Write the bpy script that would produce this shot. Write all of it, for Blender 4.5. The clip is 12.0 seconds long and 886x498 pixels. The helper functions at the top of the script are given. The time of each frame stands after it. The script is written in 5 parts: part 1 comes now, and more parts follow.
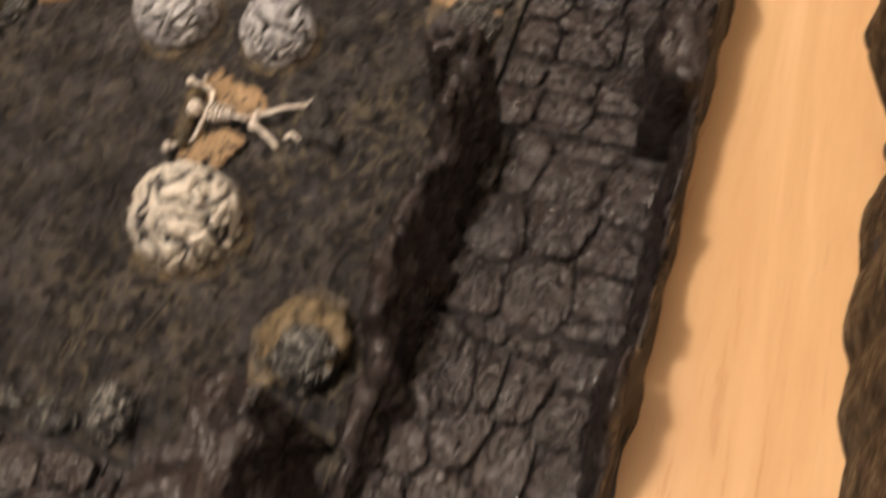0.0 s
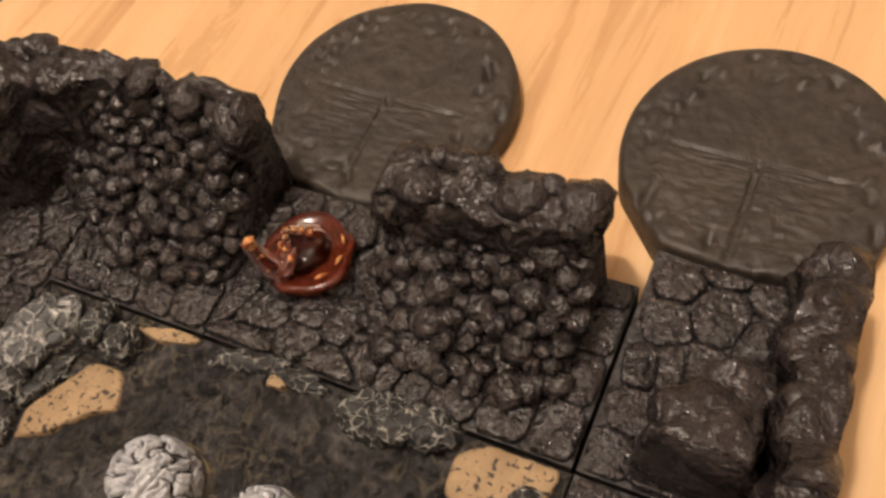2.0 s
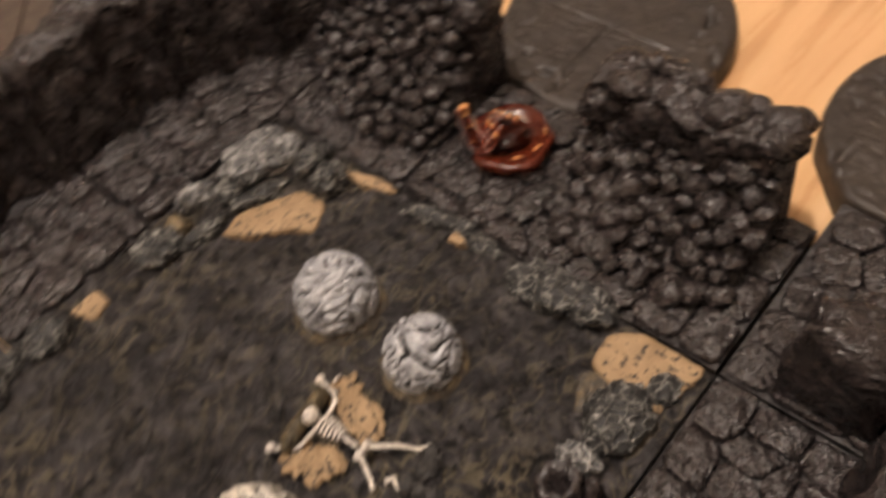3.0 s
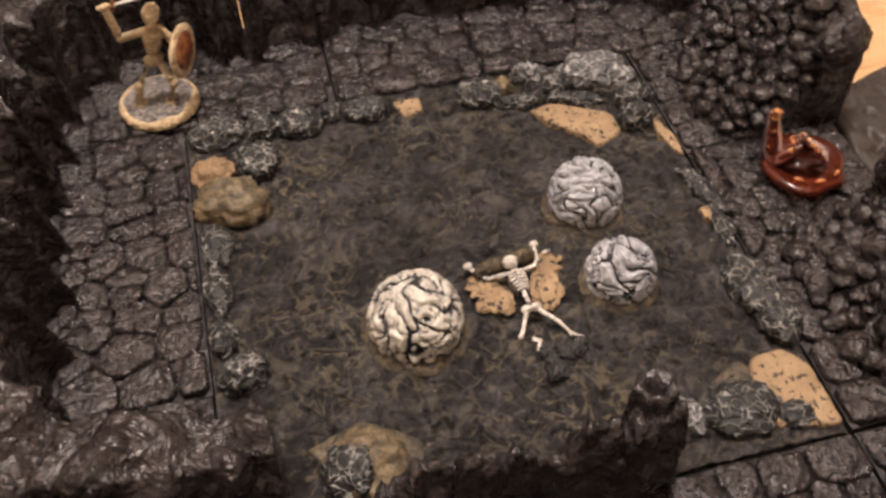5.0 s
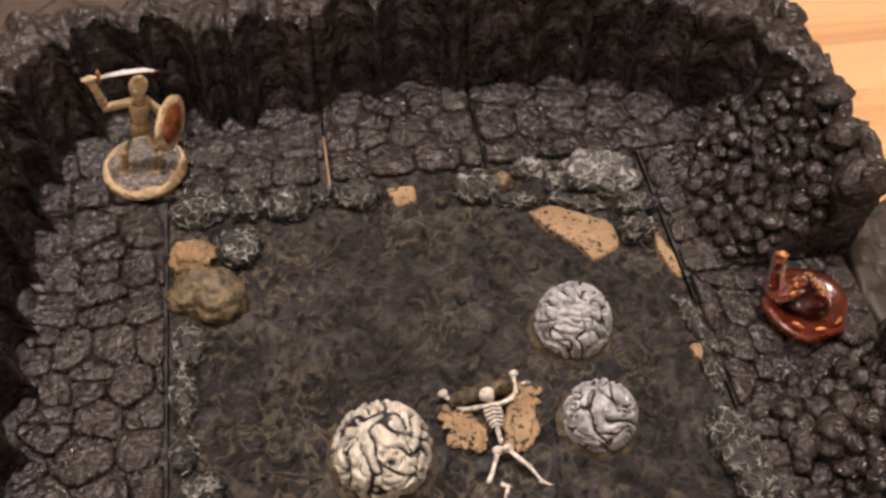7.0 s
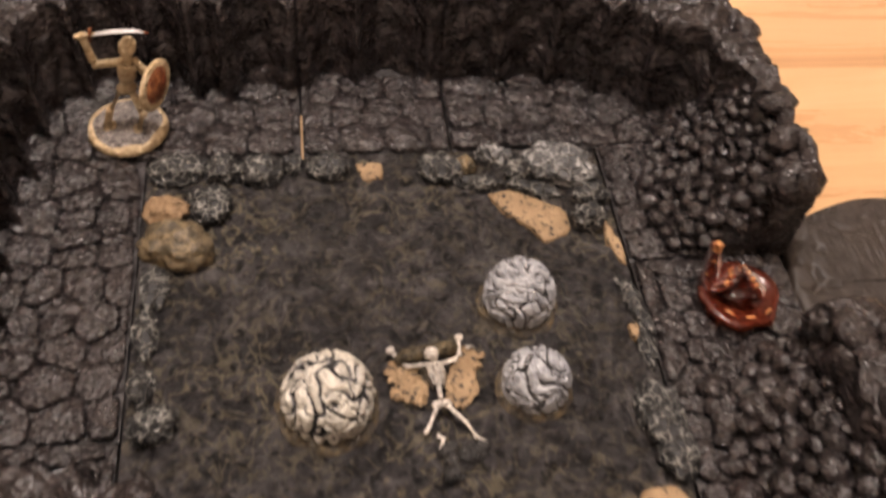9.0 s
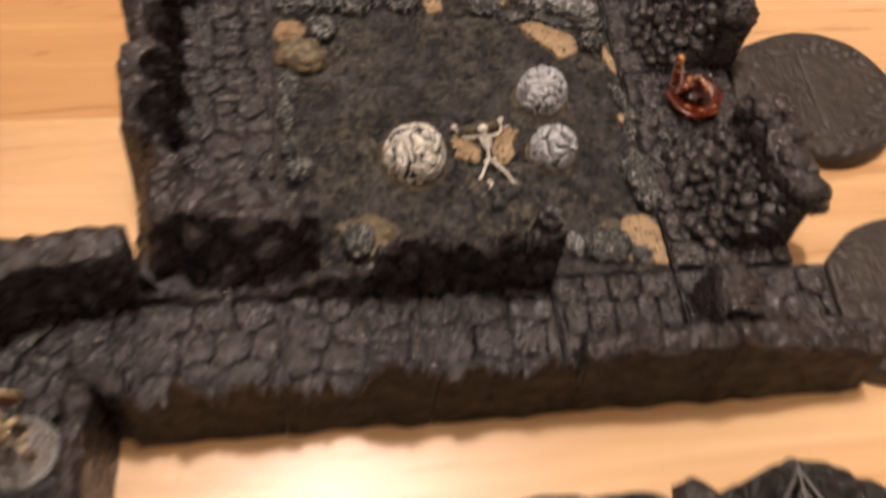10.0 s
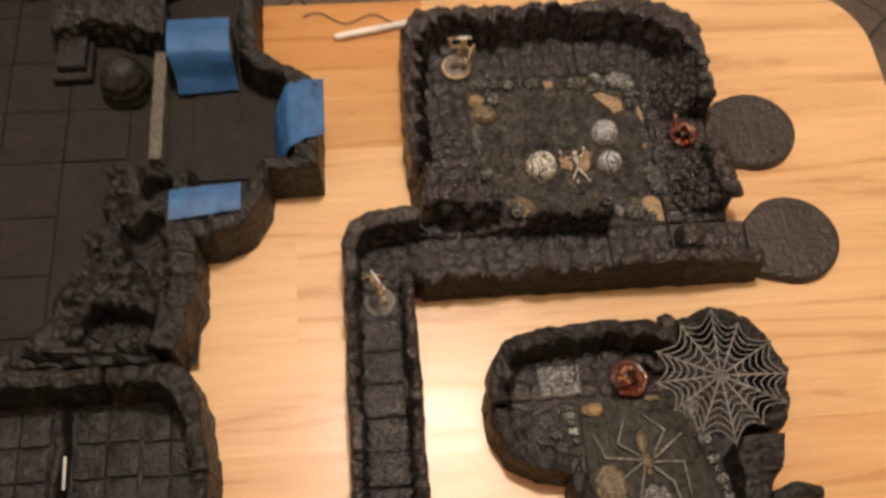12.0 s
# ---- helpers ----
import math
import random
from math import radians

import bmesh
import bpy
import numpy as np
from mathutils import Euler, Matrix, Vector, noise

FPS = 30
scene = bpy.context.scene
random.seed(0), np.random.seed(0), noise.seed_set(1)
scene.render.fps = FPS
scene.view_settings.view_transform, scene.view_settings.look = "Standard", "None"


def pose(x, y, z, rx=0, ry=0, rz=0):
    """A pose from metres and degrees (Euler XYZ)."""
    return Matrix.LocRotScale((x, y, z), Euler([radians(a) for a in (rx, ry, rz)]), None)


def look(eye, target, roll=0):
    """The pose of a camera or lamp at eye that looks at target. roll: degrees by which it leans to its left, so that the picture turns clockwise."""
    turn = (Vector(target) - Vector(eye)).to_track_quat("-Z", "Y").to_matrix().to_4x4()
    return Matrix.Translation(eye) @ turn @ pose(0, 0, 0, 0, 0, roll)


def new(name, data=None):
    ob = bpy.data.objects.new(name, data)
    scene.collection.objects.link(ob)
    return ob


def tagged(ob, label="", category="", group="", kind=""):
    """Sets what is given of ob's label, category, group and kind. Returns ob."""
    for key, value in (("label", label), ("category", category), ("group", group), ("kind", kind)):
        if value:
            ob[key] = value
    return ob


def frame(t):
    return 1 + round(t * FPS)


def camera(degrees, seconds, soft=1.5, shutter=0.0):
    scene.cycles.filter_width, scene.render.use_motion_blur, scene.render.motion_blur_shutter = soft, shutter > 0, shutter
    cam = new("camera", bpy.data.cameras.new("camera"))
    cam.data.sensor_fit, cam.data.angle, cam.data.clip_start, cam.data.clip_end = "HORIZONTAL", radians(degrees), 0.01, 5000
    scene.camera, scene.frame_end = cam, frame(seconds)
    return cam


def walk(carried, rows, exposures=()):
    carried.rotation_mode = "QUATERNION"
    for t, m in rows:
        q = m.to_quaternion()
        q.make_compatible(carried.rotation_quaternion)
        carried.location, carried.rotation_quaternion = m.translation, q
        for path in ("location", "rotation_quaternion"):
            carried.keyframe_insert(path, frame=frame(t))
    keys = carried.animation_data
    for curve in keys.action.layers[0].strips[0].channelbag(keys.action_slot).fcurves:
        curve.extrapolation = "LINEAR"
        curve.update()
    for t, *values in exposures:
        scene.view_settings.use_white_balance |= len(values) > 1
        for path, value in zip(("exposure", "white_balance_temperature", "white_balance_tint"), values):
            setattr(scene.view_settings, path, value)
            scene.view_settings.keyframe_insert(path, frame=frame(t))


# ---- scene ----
cam = camera(50.0, 12.0, soft=2.7, shutter=0.5)
PATH = [
    (0, (0.021, -0.05, 0.198), (0.91, 0.4, -1.537), -10.3),
    (0.5, (0.075, -0.052, 0.213), (0.892, 0.362, -1.565), -15.2),
    (1, (0.101, -0.038, 0.212), (0.923, 0.427, -1.551), -16.3),
    (1.5, (0.127, -0.032, 0.219), (0.928, 0.566, -1.513), -16.1),
    (2, (0.135, -0.029, 0.22), (1.037, 0.617, -1.445), -14.1),
    (2.5, (0.123, -0.024, 0.218), (1.01, 0.66, -1.439), -13.0),
    (3, (0.094, -0.04, 0.216), (0.875, 0.875, -1.382), -12.1),
    (3.5, (0.08, -0.076, 0.213), (0.635, 1.013, -1.37), -9.1),
    (3.7, (0.082, -0.088, 0.212), (0.564, 1.042, -1.366), -8.9),
    (5.3, (0.08, -0.089, 0.225), (0.354, 1.169, -1.306), -0.8),
    (5.5, (0.084, -0.089, 0.227), (0.358, 1.16, -1.311), -0.2),
    (6, (0.088, -0.085, 0.233), (0.344, 1.174, -1.3), 1.8),
    (6.5, (0.096, -0.063, 0.244), (0.343, 1.198, -1.288), 1.2),
    (7, (0.098, -0.046, 0.244), (0.34, 1.117, -1.366), 2.6),
    (7.2, (0.097, -0.039, 0.245), (0.369, 1.087, -1.386), 4.8),
    (8.8, (0.103, -0.061, 0.243), (0.372, 1.166, -1.314), 7.1),
    (9, (0.104, -0.072, 0.246), (0.373, 1.144, -1.318), 7.2),
    (9.5, (0.093, -0.11, 0.265), (0.379, 1.034, -1.35), 8.4),
    (10, (0.061, -0.172, 0.325), (0.344, 0.843, -1.375), 10.3),
    (10.5, (0.017, -0.244, 0.43), (0.305, 0.612, -1.354), 14.1),
    (11, (-0.019, -0.307, 0.55), (0.309, 0.545, -1.229), 16.3),
    (11.2, (-0.033, -0.325, 0.578), (0.249, 0.521, -1.212), 13.5),
    (11.5, (-0.036, -0.331, 0.623), (0.182, 0.538, -1.165), 10.1),
    (11.8, (-0.043, -0.337, 0.662), (0.139, 0.523, -1.134), 7.8),
    (12, (-0.036, -0.353, 0.687), (0.107, 0.547, -1.093), 4.8),
]
EXPO = [(0.0, 0.1, 6400, 10), (2.5, 0.06, 6400, 10), (3.0, 0.0, 6200, 12), (3.5, 0.42, 6020, 15), (5.5, 0.3, 6020, 15), (7.0, 0.2, 6020, 15), (9.5, 0.24, 6020, 15), (10.5, -0.04, 6200, 11), (11.0, 0.05, 6200, 10), (12.0, -0.14, 6450, 10)]
walk(cam, [(t, look(eye, target, roll)) for t, eye, target, roll in PATH], EXPO)

# ---- light ----
world = bpy.data.worlds.new("world")
world.use_nodes = True
scene.world = world
world.node_tree.nodes["Background"].inputs[0].default_value = (1.0, 0.8, 0.6, 1)
world.node_tree.nodes["Background"].inputs[1].default_value = 0.05


bulb = bpy.data.lights.new("pendant_bulb", "POINT")
bulb.energy, bulb.color, bulb.shadow_soft_size = 83.0, (1.0, 0.87, 0.755), 0.055
new("pendant_bulb", bulb).location = (0.1, 0.33, 1.8)

T = 0.0508      # two-inch tile
F = 0.013       # floor of the tiles over the table
W = 0.049       # crest of the walls


# ---- materials ----
def shader(name):
    m = bpy.data.materials.new(name)
    m.use_nodes = True
    return m, m.node_tree.nodes, m.node_tree.links, m.node_tree.nodes["Principled BSDF"]


def noise_node(nodes, links, where, scale, detail=4.0, rough=0.6, warp=0.0):
    n = nodes.new("ShaderNodeTexNoise")
    n.inputs["Scale"].default_value, n.inputs["Detail"].default_value = scale, detail
    n.inputs["Roughness"].default_value, n.inputs["Distortion"].default_value = rough, warp
    links.new(where, n.inputs["Vector"])
    return n.outputs["Fac"]


def ramp(nodes, links, fac, stops):
    r = nodes.new("ShaderNodeValToRGB")
    while len(r.color_ramp.elements) < len(stops):
        r.color_ramp.elements.new(0.5)
    for e, (at, colour) in zip(r.color_ramp.elements, stops):
        e.position = at
        e.color = (*colour, 1) if len(colour) == 3 else colour
    links.new(fac, r.inputs[0])
    return r.outputs[0]


def grey(v):
    return (v, v, v)


def mix(nodes, links, fac, a, b, mode="MIX"):
    n = nodes.new("ShaderNodeMix")
    n.data_type, n.blend_type = "RGBA", mode
    for value, slot in ((fac, 0), (a, 6), (b, 7)):
        if isinstance(value, tuple):
            n.inputs[slot].default_value = (*value, 1)
        elif isinstance(value, float):
            n.inputs[slot].default_value = value
        else:
            links.new(value, n.inputs[slot])
    return n.outputs[2]


def place_node(nodes):
    return nodes.new("ShaderNodeNewGeometry").outputs["Position"]


def bump(nodes, links, fac, strength, distance, bsdf):
    b = nodes.new("ShaderNodeBump")
    b.inputs["Strength"].default_value, b.inputs["Distance"].default_value = strength, distance
    links.new(fac, b.inputs["Height"])
    links.new(b.outputs[0], bsdf.inputs["Normal"])


def painted_rock(name, dark, light, gloss=(0.14, 0.36), fine=420.0, broad=45.0, relief=0.0011, at=(0.42, 0.72), sheen=0.5):
    """Resin rock in dark paint with a worn, dry-brushed second tone."""
    m, nodes, links, bsdf = shader(name)
    where = place_node(nodes)
    a = noise_node(nodes, links, where, fine, 5.0, 0.65)
    b = noise_node(nodes, links, where, broad, 3.0, 0.6)
    tone = mix(nodes, links, ramp(nodes, links, a, [(at[0], grey(0)), (at[1], grey(1))]), dark, light)
    tint = ramp(nodes, links, b, [(0.3, (0.72, 0.7, 0.7)), (0.7, (1.2, 1.15, 1.08))])
    links.new(mix(nodes, links, 1.0, tone, tint, "MULTIPLY"), bsdf.inputs["Base Color"])
    links.new(ramp(nodes, links, noise_node(nodes, links, where, fine * 0.6, 3.0), [(0.35, grey(gloss[0])), (0.7, grey(gloss[1]))]), bsdf.inputs["Roughness"])
    bsdf.inputs["Specular IOR Level"].default_value = sheen
    grain = noise_node(nodes, links, where, fine * 1.1, 3.0, 0.6)
    swell = noise_node(nodes, links, where, fine * 0.4, 3.0, 0.55, 0.6)
    height = nodes.new("ShaderNodeMath")
    height.operation = "MULTIPLY_ADD"
    links.new(swell, height.inputs[0])
    height.inputs[1].default_value = 2.6
    links.new(grain, height.inputs[2])
    bump(nodes, links, height.outputs[0], 0.9, relief, bsdf)
    return m



def drybrushed(name, dark, light, scale=300.0, width=0.055, gloss=0.65):
    """Dark paint with a pale network where a dry brush has caught the raised edges."""
    m, nodes, links, bsdf = shader(name)
    where = place_node(nodes)
    warp = nodes.new("ShaderNodeTexNoise")
    links.new(where, warp.inputs["Vector"])
    warp.inputs["Scale"].default_value = scale * 0.8
    drift = nodes.new("ShaderNodeVectorMath")
    drift.operation = "MULTIPLY_ADD"
    links.new(warp.outputs["Color"], drift.inputs[0])
    drift.inputs[1].default_value = (1.6 / scale, 1.6 / scale, 1.6 / scale)
    links.new(where, drift.inputs[2])
    net = nodes.new("ShaderNodeTexVoronoi")
    net.feature = "DISTANCE_TO_EDGE"
    net.inputs["Scale"].default_value = scale
    links.new(drift.outputs[0], net.inputs["Vector"])
    fine = noise_node(nodes, links, where, scale * 0.9, 4.0, 0.7)
    veins = ramp(nodes, links, net.outputs["Distance"], [(0.0, grey(1)), (width * 0.5, grey(0.7)), (width, grey(0.06)), (0.4, grey(0.0))])
    caught = mix(nodes, links, 1.0, veins, ramp(nodes, links, fine, [(0.4, grey(0.08)), (0.58, grey(1))]), "MULTIPLY")
    links.new(mix(nodes, links, caught, dark, light), bsdf.inputs["Base Color"])
    bsdf.inputs["Roughness"].default_value = gloss
    bump(nodes, links, veins, 1.0, 0.0014, bsdf)
    return m


ROCK = painted_rock("wall_rock_paint", (0.0185, 0.0148, 0.0148), (0.043, 0.0345, 0.0342), sheen=0.45)
STONE = painted_rock("floor_stone_paint", (0.0165, 0.0134, 0.0135), (0.043, 0.0352, 0.0352), gloss=(0.1, 0.34), fine=520, at=(0.4, 0.74))
GROUT = painted_rock("joint_paint", (0.015, 0.0122, 0.0122), (0.036, 0.0295, 0.029), gloss=(0.4, 0.7))
PLATE = painted_rock("plate_paint", (0.03, 0.0238, 0.0195), (0.048, 0.0388, 0.0325), gloss=(0.42, 0.65), fine=300, relief=0.0003, sheen=0.35)
SIDE = painted_rock("side_paint", (0.014, 0.0113, 0.0095), (0.034, 0.026, 0.019), gloss=(0.5, 0.8), fine=200, sheen=0.25)
GREYROCK = painted_rock("grey_rock_paint", (0.0095, 0.0082, 0.0073), (0.034, 0.0295, 0.0252), gloss=(0.3, 0.65), fine=340, sheen=0.28)
SLABWASH = painted_rock("washed_slab_paint", (0.009, 0.0082, 0.0058), (0.038, 0.0345, 0.024), gloss=(0.5, 0.75), fine=230, at=(0.38, 0.7), sheen=0.3)
OCHREGREY = painted_rock("worn_beam_paint", (0.07, 0.062, 0.052), (0.17, 0.15, 0.125), gloss=(0.6, 0.8), fine=300)
PENWHITE = painted_rock("white_plastic", (0.7, 0.68, 0.64), (0.76, 0.74, 0.7), gloss=(0.25, 0.35), relief=0.00005)
SLAB = painted_rock("smooth_floor_paint", (0.0145, 0.0116, 0.0096), (0.0235, 0.0192, 0.0162), gloss=(0.55, 0.8), fine=260, relief=0.0002, sheen=0.2)
DRY = drybrushed("drybrushed_rock_paint", (0.011, 0.0104, 0.0103), (0.42, 0.41, 0.375), 300.0, 0.12)
PALE = drybrushed("pale_rock_paint", (0.07, 0.07, 0.07), (0.5, 0.49, 0.47), 270.0, 0.2)
SAND = painted_rock("sand_paint", (0.23, 0.152, 0.08), (0.36, 0.245, 0.14), gloss=(0.6, 0.85), fine=600)
OCHRE = painted_rock("ochre_rock_paint", (0.07, 0.057, 0.035), (0.22, 0.165, 0.09), gloss=(0.45, 0.75), fine=350, at=(0.4, 0.66), relief=0.001)
WHITE = painted_rock("white_wash_paint", (0.17, 0.18, 0.205), (0.44, 0.462, 0.5), gloss=(0.35, 0.55), fine=260, at=(0.32, 0.56), relief=0.0006)
CREAM = painted_rock("cream_wash_paint", (0.25, 0.242, 0.21), (0.6, 0.583, 0.523), gloss=(0.35, 0.55), fine=260, at=(0.3, 0.54), relief=0.0006)
MIDWASH = painted_rock("grey_wash_paint", (0.09, 0.088, 0.092), (0.26, 0.255, 0.265), gloss=(0.4, 0.6), fine=500, at=(0.35, 0.6))
OCHREWASH = painted_rock("ochre_wash_paint", (0.05, 0.043, 0.034), (0.16, 0.12, 0.06), gloss=(0.5, 0.8), fine=350, at=(0.45, 0.7))
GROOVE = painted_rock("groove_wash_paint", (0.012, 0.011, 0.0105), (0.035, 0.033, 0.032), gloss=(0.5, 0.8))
BONE = painted_rock("bone_paint", (0.34, 0.24, 0.12), (0.62, 0.5, 0.32), gloss=(0.4, 0.6), fine=500, at=(0.35, 0.6))
BONEWHITE = painted_rock("white_bone_paint", (0.4, 0.37, 0.34), (0.78, 0.75, 0.7), gloss=(0.4, 0.6), fine=500, at=(0.35, 0.6))
STEEL = painted_rock("silver_paint", (0.5, 0.5, 0.52), (0.72, 0.72, 0.75), gloss=(0.25, 0.4), relief=0.0001)
RED = painted_rock("red_shield_paint", (0.16, 0.04, 0.015), (0.38, 0.17, 0.06), gloss=(0.25, 0.4))
BEDROLL = painted_rock("brown_cloth_paint", (0.035, 0.027, 0.014), (0.13, 0.1, 0.05), gloss=(0.5, 0.8), fine=420, at=(0.42, 0.68), relief=0.001)
FLOCK = painted_rock("base_gravel_paint", (0.07, 0.06, 0.055), (0.35, 0.32, 0.3), gloss=(0.5, 0.8), fine=700, at=(0.4, 0.68), relief=0.001)


def pool_paint():
    m, nodes, links, bsdf = shader("cavern_floor_paint")
    where = place_node(nodes)
    fine = noise_node(nodes, links, where, 300, 6.0, 0.7, 0.4)
    mottle = noise_node(nodes, links, where, 70, 6.0, 0.68, 1.0)
    wisps = noise_node(nodes, links, where, 115, 2.5, 0.55, 1.3)
    pits = noise_node(nodes, links, where, 240, 2.0, 0.5, 0.6)
    broad = noise_node(nodes, links, where, 24, 3.0)
    base = ramp(nodes, links, mottle, [(0.37, (0.019, 0.0172, 0.018)), (0.5, (0.04, 0.0364, 0.0374)), (0.63, (0.09, 0.0825, 0.083))])
    base = mix(nodes, links, 0.7, base, ramp(nodes, links, fine, [(0.34, grey(0.4)), (0.66, grey(1.65))]), "MULTIPLY")
    patch = nodes.new("ShaderNodeMath")
    patch.operation = "MULTIPLY"
    links.new(ramp(nodes, links, broad, [(0.38, grey(0.25)), (0.6, grey(0.95))]), patch.inputs[0])
    links.new(ramp(nodes, links, wisps, [(0.455, grey(0.0)), (0.49, grey(0.85)), (0.51, grey(0.85)), (0.54, grey(0.0))]), patch.inputs[1])
    tone = mix(nodes, links, patch.outputs[0], base, (0.195, 0.165, 0.108))
    tone = mix(nodes, links, ramp(nodes, links, pits, [(0.585, grey(0)), (0.66, grey(0.92))]), tone, (0.008, 0.007, 0.0065))
    links.new(tone, bsdf.inputs["Base Color"])
    links.new(ramp(nodes, links, fine, [(0.3, grey(0.28)), (0.7, grey(0.6))]), bsdf.inputs["Roughness"])
    height = nodes.new("ShaderNodeMath")
    height.operation = "MULTIPLY_ADD"
    links.new(wisps, height.inputs[0])
    height.inputs[1].default_value = 1.6
    links.new(fine, height.inputs[2])
    bump(nodes, links, height.outputs[0], 1.0, 0.0042, bsdf)
    return m


POOL = pool_paint()


def wood_board(name="table_wood", cast=(1.0, 1.0, 1.0)):
    m, nodes, links, bsdf = shader(name)
    where = place_node(nodes)
    rnd = nodes.new("ShaderNodeObjectInfo").outputs["Random"]
    shift = nodes.new("ShaderNodeVectorMath")
    shift.operation = "MULTIPLY_ADD"
    links.new(where, shift.inputs[0])
    shift.inputs[1].default_value = (3.6, 46.0, 46.0)
    vec = nodes.new("ShaderNodeCombineXYZ")
    links.new(rnd, vec.inputs[0])
    scale = nodes.new("ShaderNodeVectorMath")
    scale.operation = "SCALE"
    links.new(vec.outputs[0], scale.inputs[0])
    scale.inputs["Scale"].default_value = 37.0
    links.new(scale.outputs[0], shift.inputs[2])
    grain = noise_node(nodes, links, shift.outputs[0], 1.0, 7.0, 0.65, 0.7)
    pores = nodes.new("ShaderNodeMapping")
    links.new(where, pores.inputs[0])
    pores.inputs["Scale"].default_value = (40.0, 900.0, 900.0)
    fine = noise_node(nodes, links, pores.outputs[0], 1.0, 3.0)
    tone = ramp(nodes, links, grain, [(0.28, (0.43, 0.245, 0.11)), (0.42, (0.57, 0.352, 0.172)), (0.55, (0.63, 0.405, 0.207)), (0.7, (0.7, 0.48, 0.263))])
    tone = mix(nodes, links, 1.0, tone, ramp(nodes, links, rnd, [(0.0, (0.93, 0.83, 0.72)), (0.35, (1.0, 0.97, 0.94)), (1.0, (1.05, 1.06, 1.08))]), "MULTIPLY")
    tone = mix(nodes, links, 1.0, tone, cast, "MULTIPLY")
    tone = mix(nodes, links, ramp(nodes, links, fine, [(0.62, grey(0)), (0.8, grey(0.35))]), tone, (0.3, 0.15, 0.06))
    links.new(tone, bsdf.inputs["Base Color"])
    links.new(ramp(nodes, links, grain, [(0.3, grey(0.24)), (0.7, grey(0.36))]), bsdf.inputs["Roughness"])
    bsdf.inputs["Specular IOR Level"].default_value = 0.42
    bump(nodes, links, fine, 0.15, 0.0002, bsdf)
    return m


WOOD = wood_board()
AMBER = wood_board("amber_table_wood", (0.8, 0.68, 0.54))


def resin(name, colour, rough=0.2):
    m, nodes, links, bsdf = shader(name)
    where = place_node(nodes)
    n = noise_node(nodes, links, where, 140, 3.0)
    links.new(ramp(nodes, links, n, [(0.3, tuple(c * 0.45 for c in colour)), (0.7, colour)]), bsdf.inputs["Base Color"])
    bsdf.inputs["Roughness"].default_value = rough
    bsdf.inputs["Transmission Weight"].default_value = 0.7
    bsdf.inputs["IOR"].default_value = 1.45
    return m


FLAME = resin("red_resin", (0.31, 0.05, 0.018), 0.2)
EMBER = painted_rock("orange_flame_paint", (0.3, 0.1, 0.025), (0.55, 0.27, 0.09), gloss=(0.25, 0.45), fine=500, at=(0.35, 0.6))
DARKFLAME = resin("dark_red_resin", (0.085, 0.012, 0.006), 0.15)
CLEAR, _n, _l, _b = shader("clear_plastic")
_b.inputs["Base Color"].default_value = (0.85, 0.83, 0.78, 1)
_b.inputs["Roughness"].default_value = 0.15
_b.inputs["Transmission Weight"].default_value = 0.75


def tape_paper():
    m, nodes, links, bsdf = shader("blue_tape")
    where = place_node(nodes)
    n = noise_node(nodes, links, where, 500, 4.0)
    b = noise_node(nodes, links, where, 60, 2.0)
    tone = ramp(nodes, links, b, [(0.3, (0.01, 0.056, 0.165)), (0.7, (0.02, 0.105, 0.27))])
    links.new(tone, bsdf.inputs["Base Color"])
    bsdf.inputs["Roughness"].default_value = 0.55
    bump(nodes, links, n, 0.5, 0.0004, bsdf)
    return m


TAPE = tape_paper()
WEB = painted_rock("grey_web_plastic", (0.14, 0.134, 0.134), (0.21, 0.203, 0.203), gloss=(0.35, 0.5), relief=0.0001)
RELIEF = painted_rock("pale_relief_paint", (0.06, 0.057, 0.048), (0.27, 0.26, 0.22), gloss=(0.5, 0.7), fine=420, at=(0.35, 0.62))
TILE = painted_rock("floor_tile_ceramic", (0.12, 0.095, 0.08), (0.17, 0.14, 0.115), gloss=(0.4, 0.6), fine=40, broad=3, relief=0.0002)
JOINT = painted_rock("tile_joint_mortar", (0.045, 0.037, 0.031), (0.07, 0.058, 0.052), gloss=(0.8, 0.9), fine=100, broad=4)
PLASTER = painted_rock("bounce_plaster", (0.8, 0.75, 0.68), (0.84, 0.79, 0.72), gloss=(0.8, 0.9), fine=30, broad=2)
CORD = painted_rock("dark_cord", (0.1, 0.07, 0.05), (0.2, 0.13, 0.09), gloss=(0.6, 0.8))
NAVY = painted_rock("dark_blue_cloth", (0.012, 0.01, 0.016), (0.02, 0.017, 0.026), gloss=(0.8, 0.95), fine=300, broad=8)


# ---- mesh helpers ----
def link_mesh(name, verts, faces, mats, smooth=True, slots=None):
    me = bpy.data.meshes.new(name)
    me.from_pydata([tuple(v) for v in verts], [], faces)
    for m in mats:
        me.materials.append(m)
    if slots:
        me.polygons.foreach_set("material_index", slots)
    if smooth:
        me.polygons.foreach_set("use_smooth", [True] * len(me.polygons))
    me.update()
    return new(name, me)


def thing(name, label, category, group="", kind="", at=(0, 0, 0)):
    ob = new(name)
    ob.empty_display_size = 0.01
    ob.location = at
    return tagged(ob, label, category, group, kind)


def under(ob, parent, label=""):
    """Make ob a part of parent, keeping its place in the world."""
    ob.parent = parent
    base = parent.location if parent.parent is None else parent.location + parent.parent.location
    ob.matrix_parent_inverse = Matrix.Translation(base).inverted()
    return tagged(ob, label)


def fbm(x, y, z, octaves=3):
    return noise.fractal(Vector((x, y, z)), 1.0, 2.0, octaves)


